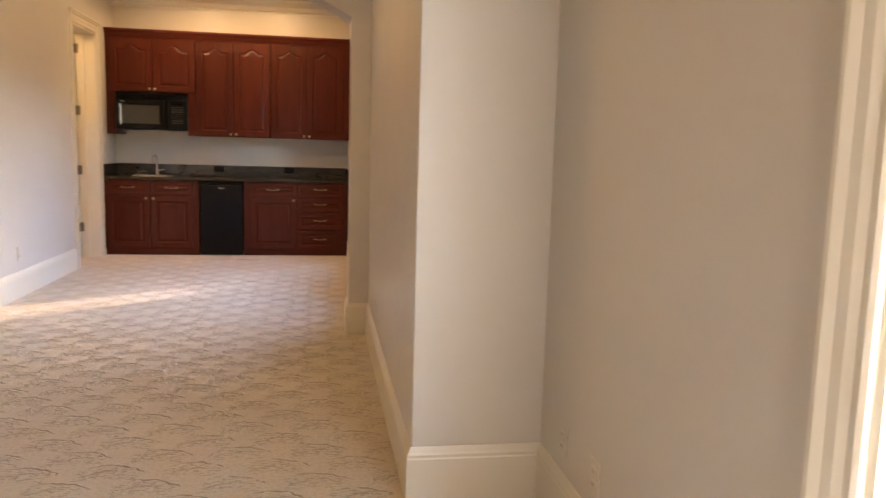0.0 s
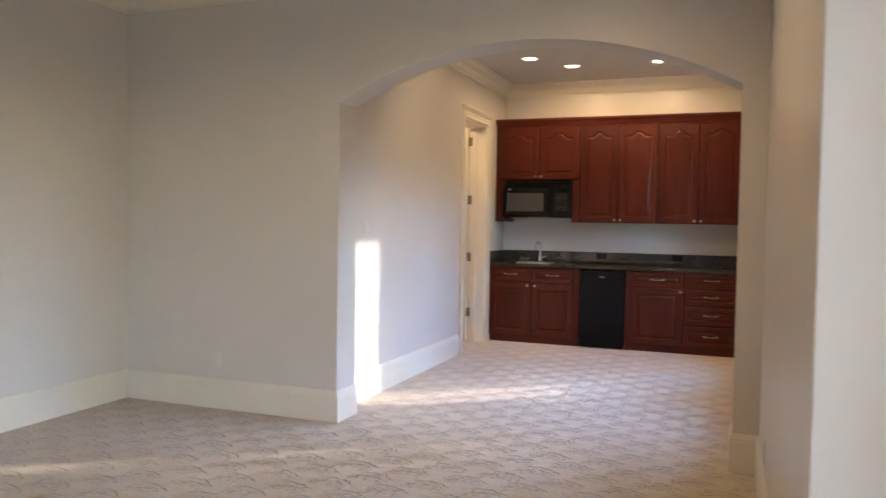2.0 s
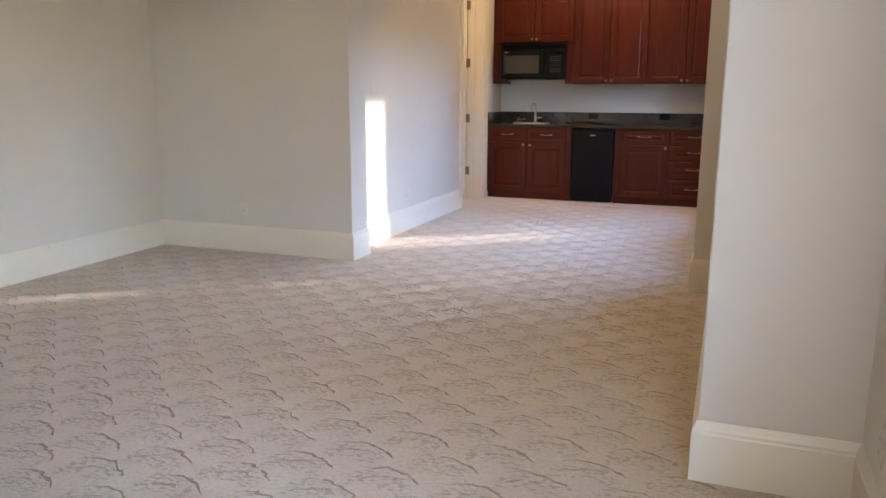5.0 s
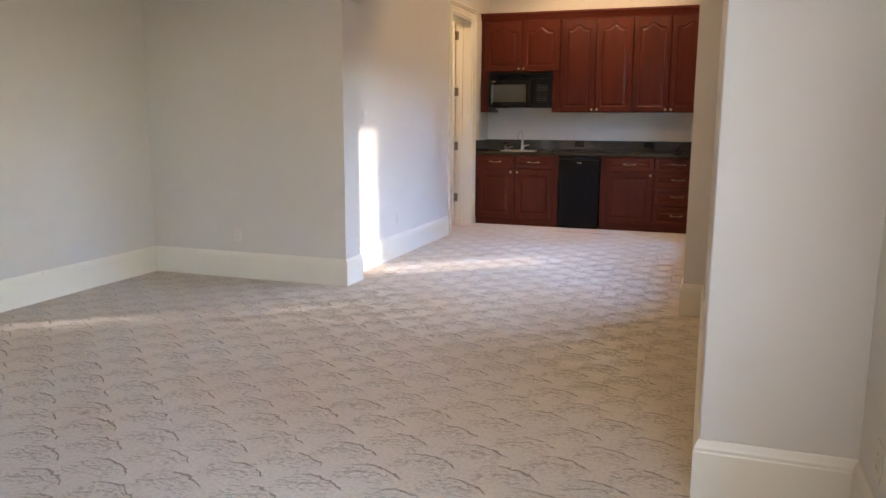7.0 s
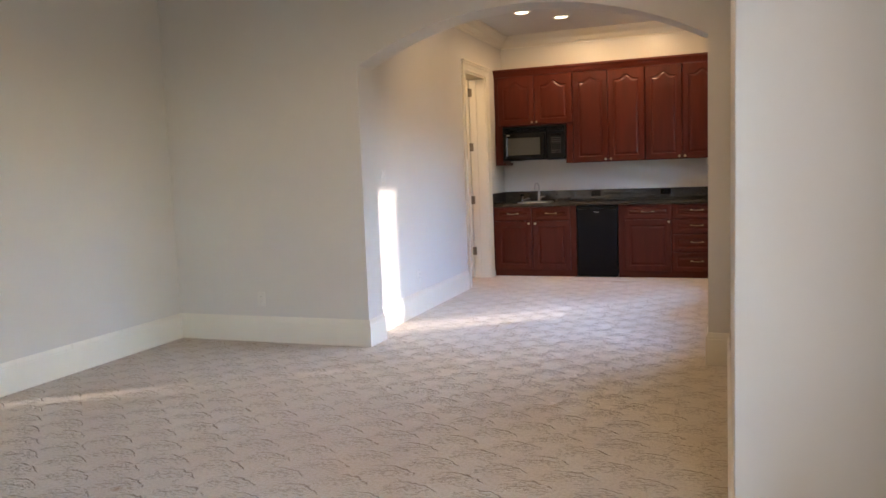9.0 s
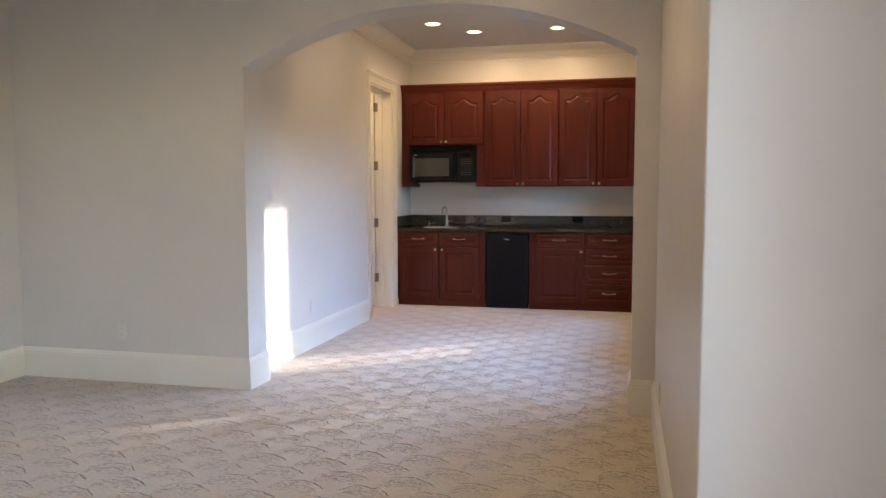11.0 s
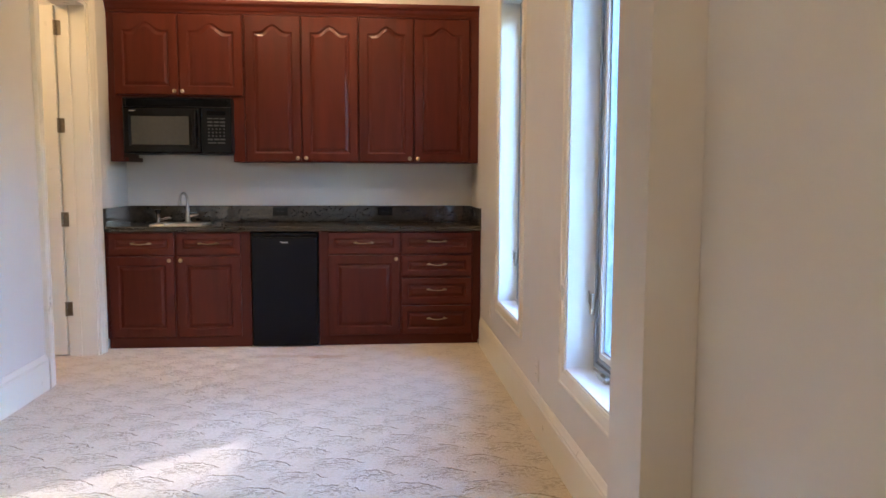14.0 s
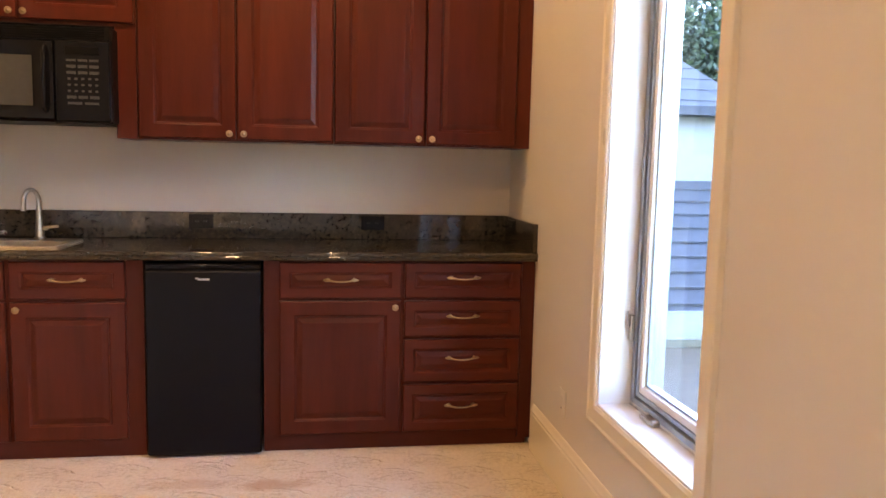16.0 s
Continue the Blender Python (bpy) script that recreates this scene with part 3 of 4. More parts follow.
def front(cab, name, x0, x1, z0, z1, yface, stile, rise=0.0, knob_at=None, pull_at=None, mat=None):
    th = 0.02
    f = part(name, raised_front(bmesh.new(), x0, x1, z0, z1, yface - th, th, stile, rise), mat or CHERRY, cab)
    if knob_at:
        smooth(part("knob", knob(bmesh.new(), *knob_at, yface - th), BRASS, f, "round antique brass knob"))
    if pull_at:
        smooth(part("handle", pull(bmesh.new(), *pull_at, yface - th), BRASS, f, "bow-shaped antique brass pull"))
    return f


LB = "dark cherry-stained base cabinet with raised-panel fronts"
DRZ = (0.705, 0.866)
b1 = thing("base_cabinet", LB + ", under the sink", "cabinet", "base cabinets")
part("body", boxes((LX + 0.003, -1.348, FY, BY - 0.004, 0.075, 0.872)), CHERRY, b1)
part("plinth", boxes((LX + 0.01, -1.348, FY + 0.008, BY - 0.01, 0.0, 0.076)), CHERRY_X, b1)
part("filler_strip", boxes((LX + 0.002, -2.385, FY - 0.004, FY + 0.01, 0.077, 0.871)), CHERRY, b1)
front(b1, "door", -2.372, -1.903, 0.085, 0.69, FY, 0.062, 0, (-1.935, 0.662))
front(b1, "door", -1.883, -1.42, 0.085, 0.69, FY, 0.062, 0, (-1.852, 0.662))
front(b1, "drawer_front", -2.372, -1.903, *DRZ, FY, 0.042, 0, None, (-2.137, 0.785), CHERRY_X)
front(b1, "drawer_front", -1.883, -1.42, *DRZ, FY, 0.042, 0, None, (-1.652, 0.785), CHERRY_X)

b2 = thing("base_cabinet", LB + ", door and drawers", "cabinet", "base cabinets")
part("body", boxes((-0.842, RX - 0.003, FY, BY - 0.004, 0.075, 0.872)), CHERRY, b2)
part("plinth", boxes((-0.842, RX - 0.02, FY + 0.008, BY - 0.01, 0.0, 0.076)), CHERRY_X, b2)
part("filler_strip", boxes((0.328, RX - 0.002, FY - 0.004, FY + 0.01, 0.03, 0.871)), CHERRY, b2)
front(b2, "door", -0.772, -0.235, 0.08, 0.692, FY, 0.062, 0, (-0.262, 0.665))
front(b2, "drawer_front", -0.772, -0.235, *DRZ, FY, 0.042, 0, None, (-0.504, 0.785), CHERRY_X)
for z0, z1 in (DRZ, (0.527, 0.69), (0.316, 0.512), (0.08, 0.3)):
    front(b2, "drawer_front", -0.218, 0.32, z0, z1, FY, 0.042, 0, None, (0.05, (z0 + z1) / 2 + 0.01), CHERRY_X)

LU = "dark cherry-stained wall cabinet with arched doors"
UZ0, UZ1, MZ = 1.392, 2.49, 1.885
u1 = thing("wall_cabinet", LU + " above the microwave", "cabinet", "wall cabinets")
part("body", boxes((LX + 0.003, -1.402, UY, BY - 0.004, MZ - 0.01, UZ1 + 0.03)), CHERRY, u1)
part("side_post", boxes((LX + 0.003, -2.27, UY + 0.01, BY - 0.004, UZ0, UZ0 + 0.032), (LX + 0.003, -2.3, UY - 0.004, BY - 0.004, UZ0, MZ - 0.0105)), CHERRY, u1)
part("side_post", boxes((-1.49, -1.402, UY - 0.004, BY - 0.004, UZ0, MZ - 0.0105)), CHERRY, u1)
front(u1, "door", -2.345, -1.885, MZ + 0.005, UZ1 - 0.005, UY, 0.06, 0.06, (-1.908, MZ + 0.032))
front(u1, "door", -1.872, -1.41, MZ + 0.005, UZ1 - 0.005, UY, 0.06, 0.06, (-1.85, MZ + 0.032))
u2 = thing("wall_cabinet", LU + " beside the microwave", "cabinet", "wall cabinets")
part("body", boxes((-1.398, -0.541, UY, BY - 0.004, UZ0, UZ1 + 0.03)), CHERRY, u2)
front(u2, "door", -1.39, -0.977, UZ0 + 0.008, UZ1 - 0.005, UY, 0.06, 0.055, (-1.003, 1.424))
front(u2, "door", -0.967, -0.546, UZ0 + 0.008, UZ1 - 0.005, UY, 0.06, 0.055, (-0.94, 1.424))
u3 = thing("wall_cabinet", LU + " by the window", "cabinet", "wall cabinets")
part("body", boxes((-0.537, RX - 0.003, UY, BY - 0.004, UZ0, UZ1 + 0.03)), CHERRY, u3)
front(u3, "door", -0.533, -0.12, UZ0 + 0.008, UZ1 - 0.005, UY, 0.06, 0.055, (-0.148, 1.424))
front(u3, "door", -0.11, 0.316, UZ0 + 0.008, UZ1 - 0.005, UY, 0.06, 0.055, (-0.085, 1.424))
part("filler_strip", boxes((0.32, RX - 0.002, UY - 0.006, UY + 0.002, UZ0, UZ1 + 0.02)), CHERRY, u3)
CC = [(0.0, UZ1 + 0.005), (0.008, UZ1 + 0.005), (0.01, UZ1 + 0.02), (0.018, UZ1 + 0.03), (0.028, UZ1 + 0.055), (0.042, UZ1 + 0.07), (0.045, UZ1 + 0.08), (0.045, UZ1 + 0.098), (-0.3, UZ1 + 0.098), (-0.3, UZ1 + 0.032), (0.0, UZ1 + 0.032)]
bm = bmesh.new()
loft(bm, [[(x, UY - o, h) for o, h in CC] for x in (LX + 0.003, RX - 0.003)])
tagged(part("cabinet_crown", bm, CHERRY_X), "dark cherry-stained crown moulding on the wall cabinets", "moulding")

# worktop with a cut-out for the sink, and its upstands
SX0, SX1, SY0, SY1 = -2.10, -1.70, 9.40, 9.76
ct = thing("countertop", "polished dark brown speckled granite countertop with low upstands", "countertop")
CF = 9.318


cx0, cx1 = LX + 0.002, RX - 0.002
hx0, hx1, hy0, hy1 = SX0 + 0.03, SX1 - 0.03, SY0 + 0.03, SY1 - 0.07


def ring4(x0, x1, y0, y1, z):
    return [(x0, y0, z), (x1, y0, z), (x1, y1, z), (x0, y1, z)]


oy0, oy1 = CF + 0.012, BY - 0.003
bm = bmesh.new()
loft(bm, [ring4(hx0, hx1, hy0, hy1, CT - 0.04), ring4(cx0, cx1, oy0, oy1, CT - 0.04), ring4(cx0, cx1, oy0, oy1, CT), ring4(hx0, hx1, hy0, hy1, CT), ring4(hx0, hx1, hy0, hy1, CT - 0.0399)], False, False)
part("slab", bm, GRANITE, ct)
prof = [(CF + 0.012, CT), (CF + 0.005, CT - 0.002), (CF + 0.001, CT - 0.008), (CF + 0.001, CT - 0.016), (CF + 0.006, CT - 0.021), (CF + 0.004, CT - 0.026), (CF, CT - 0.032), (CF + 0.003, CT - 0.038), (CF + 0.012, CT - 0.04)]
bm = bmesh.new()
loft(bm, [[(x, a, b) for a, b in prof] for x in (cx0, cx1)])
smooth(part("front_edge", bm, GRANITE, ct, "moulded granite edge"), 60)
part("upstand", boxes((cx0, cx1, BY - 0.024, BY - 0.002, CT + 0.0005, CT + 0.132), bevel=0.002), GRANITE, ct)
part("upstand", boxes((cx0, cx0 + 0.02, CF + 0.015, BY - 0.0245, CT + 0.0005, CT + 0.132), bevel=0.002), GRANITE, ct)
part("upstand", boxes((cx1 - 0.02, cx1, CF + 0.015, BY - 0.0245, CT + 0.0005, CT + 0.132), bevel=0.002), GRANITE, ct)


def rrect(x0, x1, y0, y1, r, z, n=5):
    pts = []
    for cx, cy, a in ((x1 - r, y1 - r, 0), (x0 + r, y1 - r, 90), (x0 + r, y0 + r, 180), (x1 - r, y0 + r, 270)):
        for i in range(n + 1):
            t = radians(a + 90 * i / n)
            pts.append((cx + r * math.cos(t), cy + r * math.sin(t), z))
    return pts


sink = thing("bar_sink", "small brushed steel drop-in bar sink set into the granite", "sink")
bm = bmesh.new()
ix0, ix1, iy0, iy1 = SX0 + 0.035, SX1 - 0.035, SY0 + 0.035, SY1 - 0.085
loft(bm, [rrect(SX0, SX1, SY0, SY1, 0.03, CT + 0.0006), rrect(SX0 + 0.003, SX1 - 0.003, SY0 + 0.003, SY1 - 0.003, 0.03, CT + 0.008), rrect(ix0 - 0.01, ix1 + 0.01, iy0 - 0.01, iy1 + 0.01, 0.03, CT + 0.007), rrect(ix0, ix1, iy0, iy1, 0.03, CT + 0.002), rrect(ix0 + 0.01, ix1 - 0.01, iy0 + 0.01, iy1 - 0.01, 0.03, CT - 0.14), rrect(ix0 + 0.04, ix1 - 0.04, iy0 + 0.04, iy1 - 0.04, 0.03, CT - 0.155)], False, True)
smooth(part("bowl", bm, STEEL, sink), 50)
bm = bmesh.new()
lathe(bm, [(0.035, 0.0), (0.034, 0.003), (0.02, 0.001), (0.003, 0.0015)], ((ix0 + ix1) / 2, (iy0 + iy1) / 2, CT - 0.1545), "z", 16)
part("drain", bm, CHROME, sink)

fx, fy, fz = -1.885, 9.715, CT + 0.008
fau = thing("faucet", "brushed nickel gooseneck faucet with a side lever on the sink", "faucet")
pts, rr = [(fx, fy, fz + 0.05), (fx, fy, fz + 0.12), (fx, fy, fz + 0.175)], [0.0165, 0.0125, 0.0105]
for i in range(1, 11):
    a = math.pi * i / 10 * 1.02
    c = 0.042 * (1 - math.cos(a))
    pts.append((fx - c * 0.45, fy - c * 0.9, fz + 0.175 + 0.055 * math.sin(a)))
    rr.append(0.0105)
pts.append((fx - 0.038, fy - 0.0765, fz + 0.135))
rr.append(0.0115)
bm = bmesh.new()
tube(bm, pts, rr, 12)
lathe(bm, [(0.026, 0.0), (0.026, 0.006), (0.02, 0.012), (0.018, 0.055)], (fx, fy, fz), "z", 16)
smooth(part("spout", bm, NICKEL, fau))
bm = bmesh.new()
tube(bm, [(fx + 0.014, fy, fz + 0.05), (fx + 0.032, fy, fz + 0.052), (fx + 0.04, fy - 0.002, fz + 0.056), (fx + 0.085, fy - 0.01, fz + 0.062)], [0.01, 0.011, 0.007, 0.006], 10)
smooth(part("lever", bm, NICKEL, fau))

hx, hy = -2.09, 9.64
dsp = thing("filter_tap", "chrome hot water tap with a black cap on the sink rim", "tap")
bm = bmesh.new()
lathe(bm, [(0.02, 0.0), (0.02, 0.004), (0.015, 0.008), (0.015, 0.068), (0.017, 0.071)], (hx, hy, CT + 0.0075), "z", 16)
tube(bm, [(hx + 0.01, hy - 0.005, CT + 0.032), (hx + 0.05, hy - 0.03, CT + 0.04), (hx + 0.1, hy - 0.055, CT + 0.052), (hx + 0.112, hy - 0.06, CT + 0.048)], [0.009, 0.009, 0.01, 0.008], 10)
smooth(part("body", bm, CHROME, dsp))
bm = bmesh.new()
lathe(bm, [(0.018, 0.0), (0.0215, 0.004), (0.0215, 0.03), (0.015, 0.034), (0.002, 0.0345)], (hx, hy, CT + 0.079), "z", 16)
smooth(part("cap", bm, GLOSS, dsp, "black plastic cap"))

# microwave under the wall cabinet
MX0, MX1, MZ0, MZ1, MY = -2.262, -1.48, 1.446, 1.856, 9.42
mw = thing("microwave", "black over-the-counter microwave oven hung under the wall cabinet", "microwave")
part("body", boxes((MX0, MX1, MY + 0.04, BY - 0.02, MZ0 + 0.006, MZ1), bevel=0.004), BLACK, mw)
VZ = MZ1 - 0.062
part("vent_frame", boxes((MX0, MX1, MY + 0.012, MY + 0.04, VZ, VZ + 0.006), (MX0, MX1, MY + 0.012, MY + 0.04, MZ1 - 0.006, MZ1), (MX0, MX0 + 0.02, MY + 0.012, MY + 0.04, VZ + 0.006, MZ1 - 0.006), (MX1 - 0.02, MX1, MY + 0.012, MY + 0.04, VZ + 0.006, MZ1 - 0.006), bevel=0.002), BLACK, mw)
for i in range(5):
    z = VZ + 0.01 + i * 0.0095
    bm = bmesh.new()
    loft(bm, [[(x, MY + 0.014, z), (x, MY + 0.036, z + 0.003), (x, MY + 0.036, z + 0.006), (x, MY + 0.014, z + 0.004)] for x in (MX0 + 0.021, MX1 - 0.021)])
    part("vent_slat", bm, BLACK, mw)
DX = MX0 + 0.56
wx0, wx1, wz0, wz1 = MX0 + 0.06, DX - 0.085, MZ0 + 0.068, VZ - 0.07
bm = bmesh.new()


def rect(x0, x1, z0, z1, y):
    return [(x0, y, z0), (x1, y, z0), (x1, y, z1), (x0, y, z1)]


loft(bm, [rect(MX0, DX, MZ0 + 0.008, VZ - 0.003, MY + 0.039), rect(MX0, DX, MZ0 + 0.008, VZ - 0.003, MY + 0.012), rect(MX0 + 0.012, DX - 0.004, MZ0 + 0.018, VZ - 0.012, MY), rect(wx0 - 0.02, wx1 + 0.02, wz0 - 0.02, wz1 + 0.02, MY), rect(wx0, wx1, wz0, wz1, MY + 0.006)])
mdoor = part("door", bm, GLOSS, mw)
part("window", boxes((wx0 + 0.001, wx1 - 0.001, MY + 0.003, MY + 0.0055, wz0 + 0.001, wz1 - 0.001)), DARKGLASS, mdoor, "grey mesh-backed glass")
hb = DX - 0.035
bm = bmesh.new()
tube(bm, [(hb, MY + 0.002, MZ0 + 0.05), (hb, MY - 0.022, MZ0 + 0.07), (hb, MY - 0.026, (MZ0 + VZ) / 2), (hb, MY - 0.022, VZ - 0.05), (hb, MY + 0.002, VZ - 0.03)], [0.011, 0.010, 0.010, 0.010, 0.011], 10)
smooth(part("handle", bm, GLOSS, mdoor, "glossy black bar handle"))
part("logo", boxes((MX0 + 0.05, MX0 + 0.09, MY - 0.0012, MY - 0.0002, VZ - 0.036, VZ - 0.028)), SILVER, mdoor, "small pale maker's mark")
cp = part("control_panel", boxes((DX + 0.003, MX1, MY + 0.004, MY + 0.0395, MZ0 + 0.008, VZ - 0.003), bevel=0.005), BLACK, mw)
px0, px1 = DX + 0.045, MX1 - 0.04
part("display", boxes((px0, px1, MY + 0.0022, MY + 0.0036, VZ - 0.06, VZ - 0.028)), GLOSS, cp, "dark display")
for r, (cols, h) in enumerate(((3, 0.009), (3, 0.012), (3, 0.012), (5, 0.009), (5, 0.009), (5, 0.009), (3, 0.012), (2, 0.01))):
    z = VZ - 0.085 - r * 0.0255
    for c in range(cols):
        w = (px1 - px0) / cols
        kw = w * (0.82 if cols <= 3 else 0.42)
        xm = px0 + (c + 0.5) * w
        part("key", boxes((xm - kw / 2, xm + kw / 2, MY + 0.0024, MY + 0.0037, z - h / 2, z + h / 2)), KEYGREY, cp)
for xa, xb in ((MX0 + 0.06, MX0 + 0.24), (MX1 - 0.24, MX1 - 0.03)):
    part("lamp_cover", boxes((xa, xb, MY + 0.06, MY + 0.2, MZ0 - 0.004, MZ0 + 0.0055), bevel=0.002), KEYGREY, mw, "grey underside grille")

# small refrigerator
RX0, RX1, RF = -1.336, -0.85, 9.318
fr = thing("mini_fridge", "black undercounter refrigerator standing between the base cabinets", "refrigerator")
part("cabinet_body", boxes((RX0 + 0.004, RX1 - 0.004, RF + 0.062, BY - 0.03, 0.03, 0.855), bevel=0.006), BLACK, fr)
bm = bmesh.new()
box(bm, RX0, RX1, RF, RF + 0.055, 0.012, 0.832, bevel=0.012, seg=3)
fd = smooth(part("door", bm, BLACK, fr), 40)
part("top_trim", boxes((RX0 + 0.002, RX1 - 0.002, RF + 0.004, RF + 0.06, 0.834, 0.862), bevel=0.006), GLOSS, fr)
part("logo", boxes((-1.115, -1.065, RF - 0.0012, RF + 0.0005, 0.79, 0.798), (-1.125, -1.113, RF - 0.0012, RF + 0.0005, 0.796, 0.802)), SILVER, fd, "small pale maker's mark")
for x in (RX0 + 0.05, RX1 - 0.05):
    bm = bmesh.new()
    lathe(bm, [(0.018, 0.0), (0.018, 0.012), (0.01, 0.014), (0.01, 0.031)], (x, RF + 0.09, 0.0), "z", 10)
    part("foot", bm, SLOT, fr)

# ---- outlets and switches ----


def plate(name, at, out, w, h, mat, label, kind):
    """A wall plate; out is the wall's normal."""
    ax = Vector(out)
    side = Vector((0, 0, 1)).cross(ax)
    o = thing(name, label, "outlet" if kind != "switch" else "light switch", at=at)
    m = Matrix((side, Vector((0, 0, 1)), ax)).transposed().to_4x4()
    o.matrix_world = Matrix.Translation(at) @ m

    def pad(nm, x0, x1, y0, y1, z0, z1, mt, bev=0.0015):
        bm = bmesh.new()
        box(bm, x0, x1, y0, y1, z0, z1, bevel=bev)
        return part(nm, bm, mt, o)

    pad("cover", -w / 2, w / 2, -h / 2, h / 2, 0.0005, 0.006, mat, 0.002)
    if kind == "switch":
        pad("rocker", -0.017, 0.017, -0.034, 0.034, 0.006, 0.0095, mat)
    else:
        for s in (-1, 1):
            off = (0, s * 0.02) if h > w else (s * 0.02, 0)
            r = pad("socket", off[0] - 0.0165, off[0] + 0.0165, off[1] - 0.014, off[1] + 0.014, 0.006, 0.0085, mat)
            for dx in (-0.006, 0.006):
                bm = bmesh.new()
                box(bm, off[0] + dx - 0.0012, off[0] + dx + 0.0012, off[1] - 0.004, off[1] + 0.005, 0.0084, 0.0088)
                part("slot", bm, SLOT, r)
    return o


OL = "cream plastic duplex outlet on the wall above the baseboard"
plate("wall_outlet", (-3.239, AY0, 0.357), (0, -1, 0), 0.07, 0.115, PLATE, OL, "outlet")
plate("wall_outlet", (RX, 4.77, 0.32), (-1, 0, 0), 0.07, 0.115, PLATE, OL, "outlet")
plate("wall_outlet", (NX, 2.55, 0.33), (-1, 0, 0), 0.07, 0.115, PLATE, OL, "outlet")
plate("wall_outlet", (NX, 2.25, 0.33), (-1, 0, 0), 0.07, 0.115, PLATE, OL, "outlet")
plate("wall_outlet", (LX, 6.83, 0.36), (1, 0, 0), 0.07, 0.115, PLATE, OL, "outlet")
plate("wall_outlet", (RX, 7.28, 0.325), (-1, 0, 0), 0.07, 0.115, PLATE, OL, "outlet")
plate("wall_outlet", (RX, 8.87, 0.355), (-1, 0, 0), 0.07, 0.115, PLATE, OL, "outlet")
plate("wall_switch", (LX, 6.12, 1.317), (1, 0, 0), 0.075, 0.115, PLATE, "cream plastic rocker light switch on the wall", "switch")
plate("wall_switch", (LX, 9.43, 1.31), (1, 0, 0), 0.07, 0.115, PLATE, "cream plastic light switch beside the countertop", "switch")
BO = "black duplex outlet in the granite upstand"
for x in (-1.19, -0.335):
    plate("counter_outlet", (x, BY - 0.0245, 1.0), (0, -1, 0), 0.118, 0.07, GLOSS, BO, "outlet")
plate("counter_outlet", (RX - 0.0225, 9.75, 1.0), (-1, 0, 0), 0.118, 0.07, GLOSS, BO, "outlet")

# ---- outside, a storey below ----
GZ = -3.6


def ground_mat():
    m = material("lawn", rough=0.9)
    n = Nodes(m)
    v = n.coords()
    n.colour(n.ramp(n.math("ADD", n.math("MULTIPLY", n.noise(v, 0.5, 4), 0.6), n.math("MULTIPLY", n.noise(v, 9, 3), 0.4)), [(0.3, (0.025, 0.05, 0.010)), (0.7, (0.065, 0.12, 0.025))]))
    n.bump(n.noise(v, 30, 3), 0.6, 0.05)
    return m


LAWN = ground_mat()
ASPHALT = plain("asphalt", (0.07, 0.07, 0.075), 0.9, 0, 0.2, 6)
CONCRETE = plain("concrete", (0.12, 0.12, 0.115), 0.85, 0, 0.12, 4)
STUCCO = plain("stucco", (0.16, 0.163, 0.165), 0.85, 0, 0.08, 3)
SHINGLE = plain("shingle", (0.028, 0.028, 0.031), 0.85, 0, 0.25, 9)
# the shade under the garage eave is put into this dark colour
DARKDOOR = plain("garage_shade", (0.10, 0.08, 0.075), 0.7)
BARK = plain("bark", (0.09, 0.065, 0.05), 0.9, 0, 0.35, 12)
CARPAINT = plain("car_paint", (0.55, 0.58, 0.62), 0.25, 0.4)
TYRE = plain("tyre_rubber", (0.02, 0.02, 0.02), 0.8)
CARGLASS = plain("car_glass", (0.03, 0.035, 0.04), 0.08)
REDLAMP = plain("tail_lamp", (0.5, 0.03, 0.02), 0.3)


def leaf_mat(name, a, b, back):
    m = material(name, a, 0.45, spec=0.4)
    n = Nodes(m)
    g = n.put("ShaderNodeNewGeometry")
    n.colour(n.ramp(g.outputs["Random Per Island"], [(0.0, a), (1.0, b)]))
    tr = m.node_tree.nodes.new("ShaderNodeBsdfTranslucent")
    tr.inputs["Color"].default_value = (*back, 1)
    mx = m.node_tree.nodes.new("ShaderNodeMixShader")
    mx.inputs[0].default_value = 0.4
    out = m.node_tree.nodes["Material Output"]
    n.link(n.b.outputs[0], mx.inputs[1])
    n.link(tr.outputs[0], mx.inputs[2])
    n.link(mx.outputs[0], out.inputs["Surface"])
    return m


LEAF_NEAR = leaf_mat("leaf_bright", (0.05, 0.10, 0.018), (0.10, 0.18, 0.04), (0.11, 0.2, 0.035))
LEAF_FAR = leaf_mat("leaf_dark", (0.02, 0.035, 0.018), (0.05, 0.075, 0.04), (0.04, 0.065, 0.025))

structure("ground", boxes((-600, 600, -600, 600, GZ - 0.3, GZ)), LAWN, "green lawn with uneven tufts", "grass")


def strip(name, pts, w, mat, label, category, lift, h=0.05):
    """A paved band along a line on the ground."""
    bm = bmesh.new()
    pts = [Vector((*p, 0)) for p in pts]
    loops = []
    for i, p in enumerate(pts):
        d = (pts[min(i + 1, len(pts) - 1)] - pts[max(i - 1, 0)]).normalized()
        s = Vector((-d.y, d.x, 0)) * w / 2
        loops.append([p + s + Vector((0, 0, GZ + lift)), p - s + Vector((0, 0, GZ + lift)), p - s + Vector((0, 0, GZ + lift - h)), p + s + Vector((0, 0, GZ + lift - h))])
    loft(bm, loops)
    return structure(name, bm, mat, label, category)


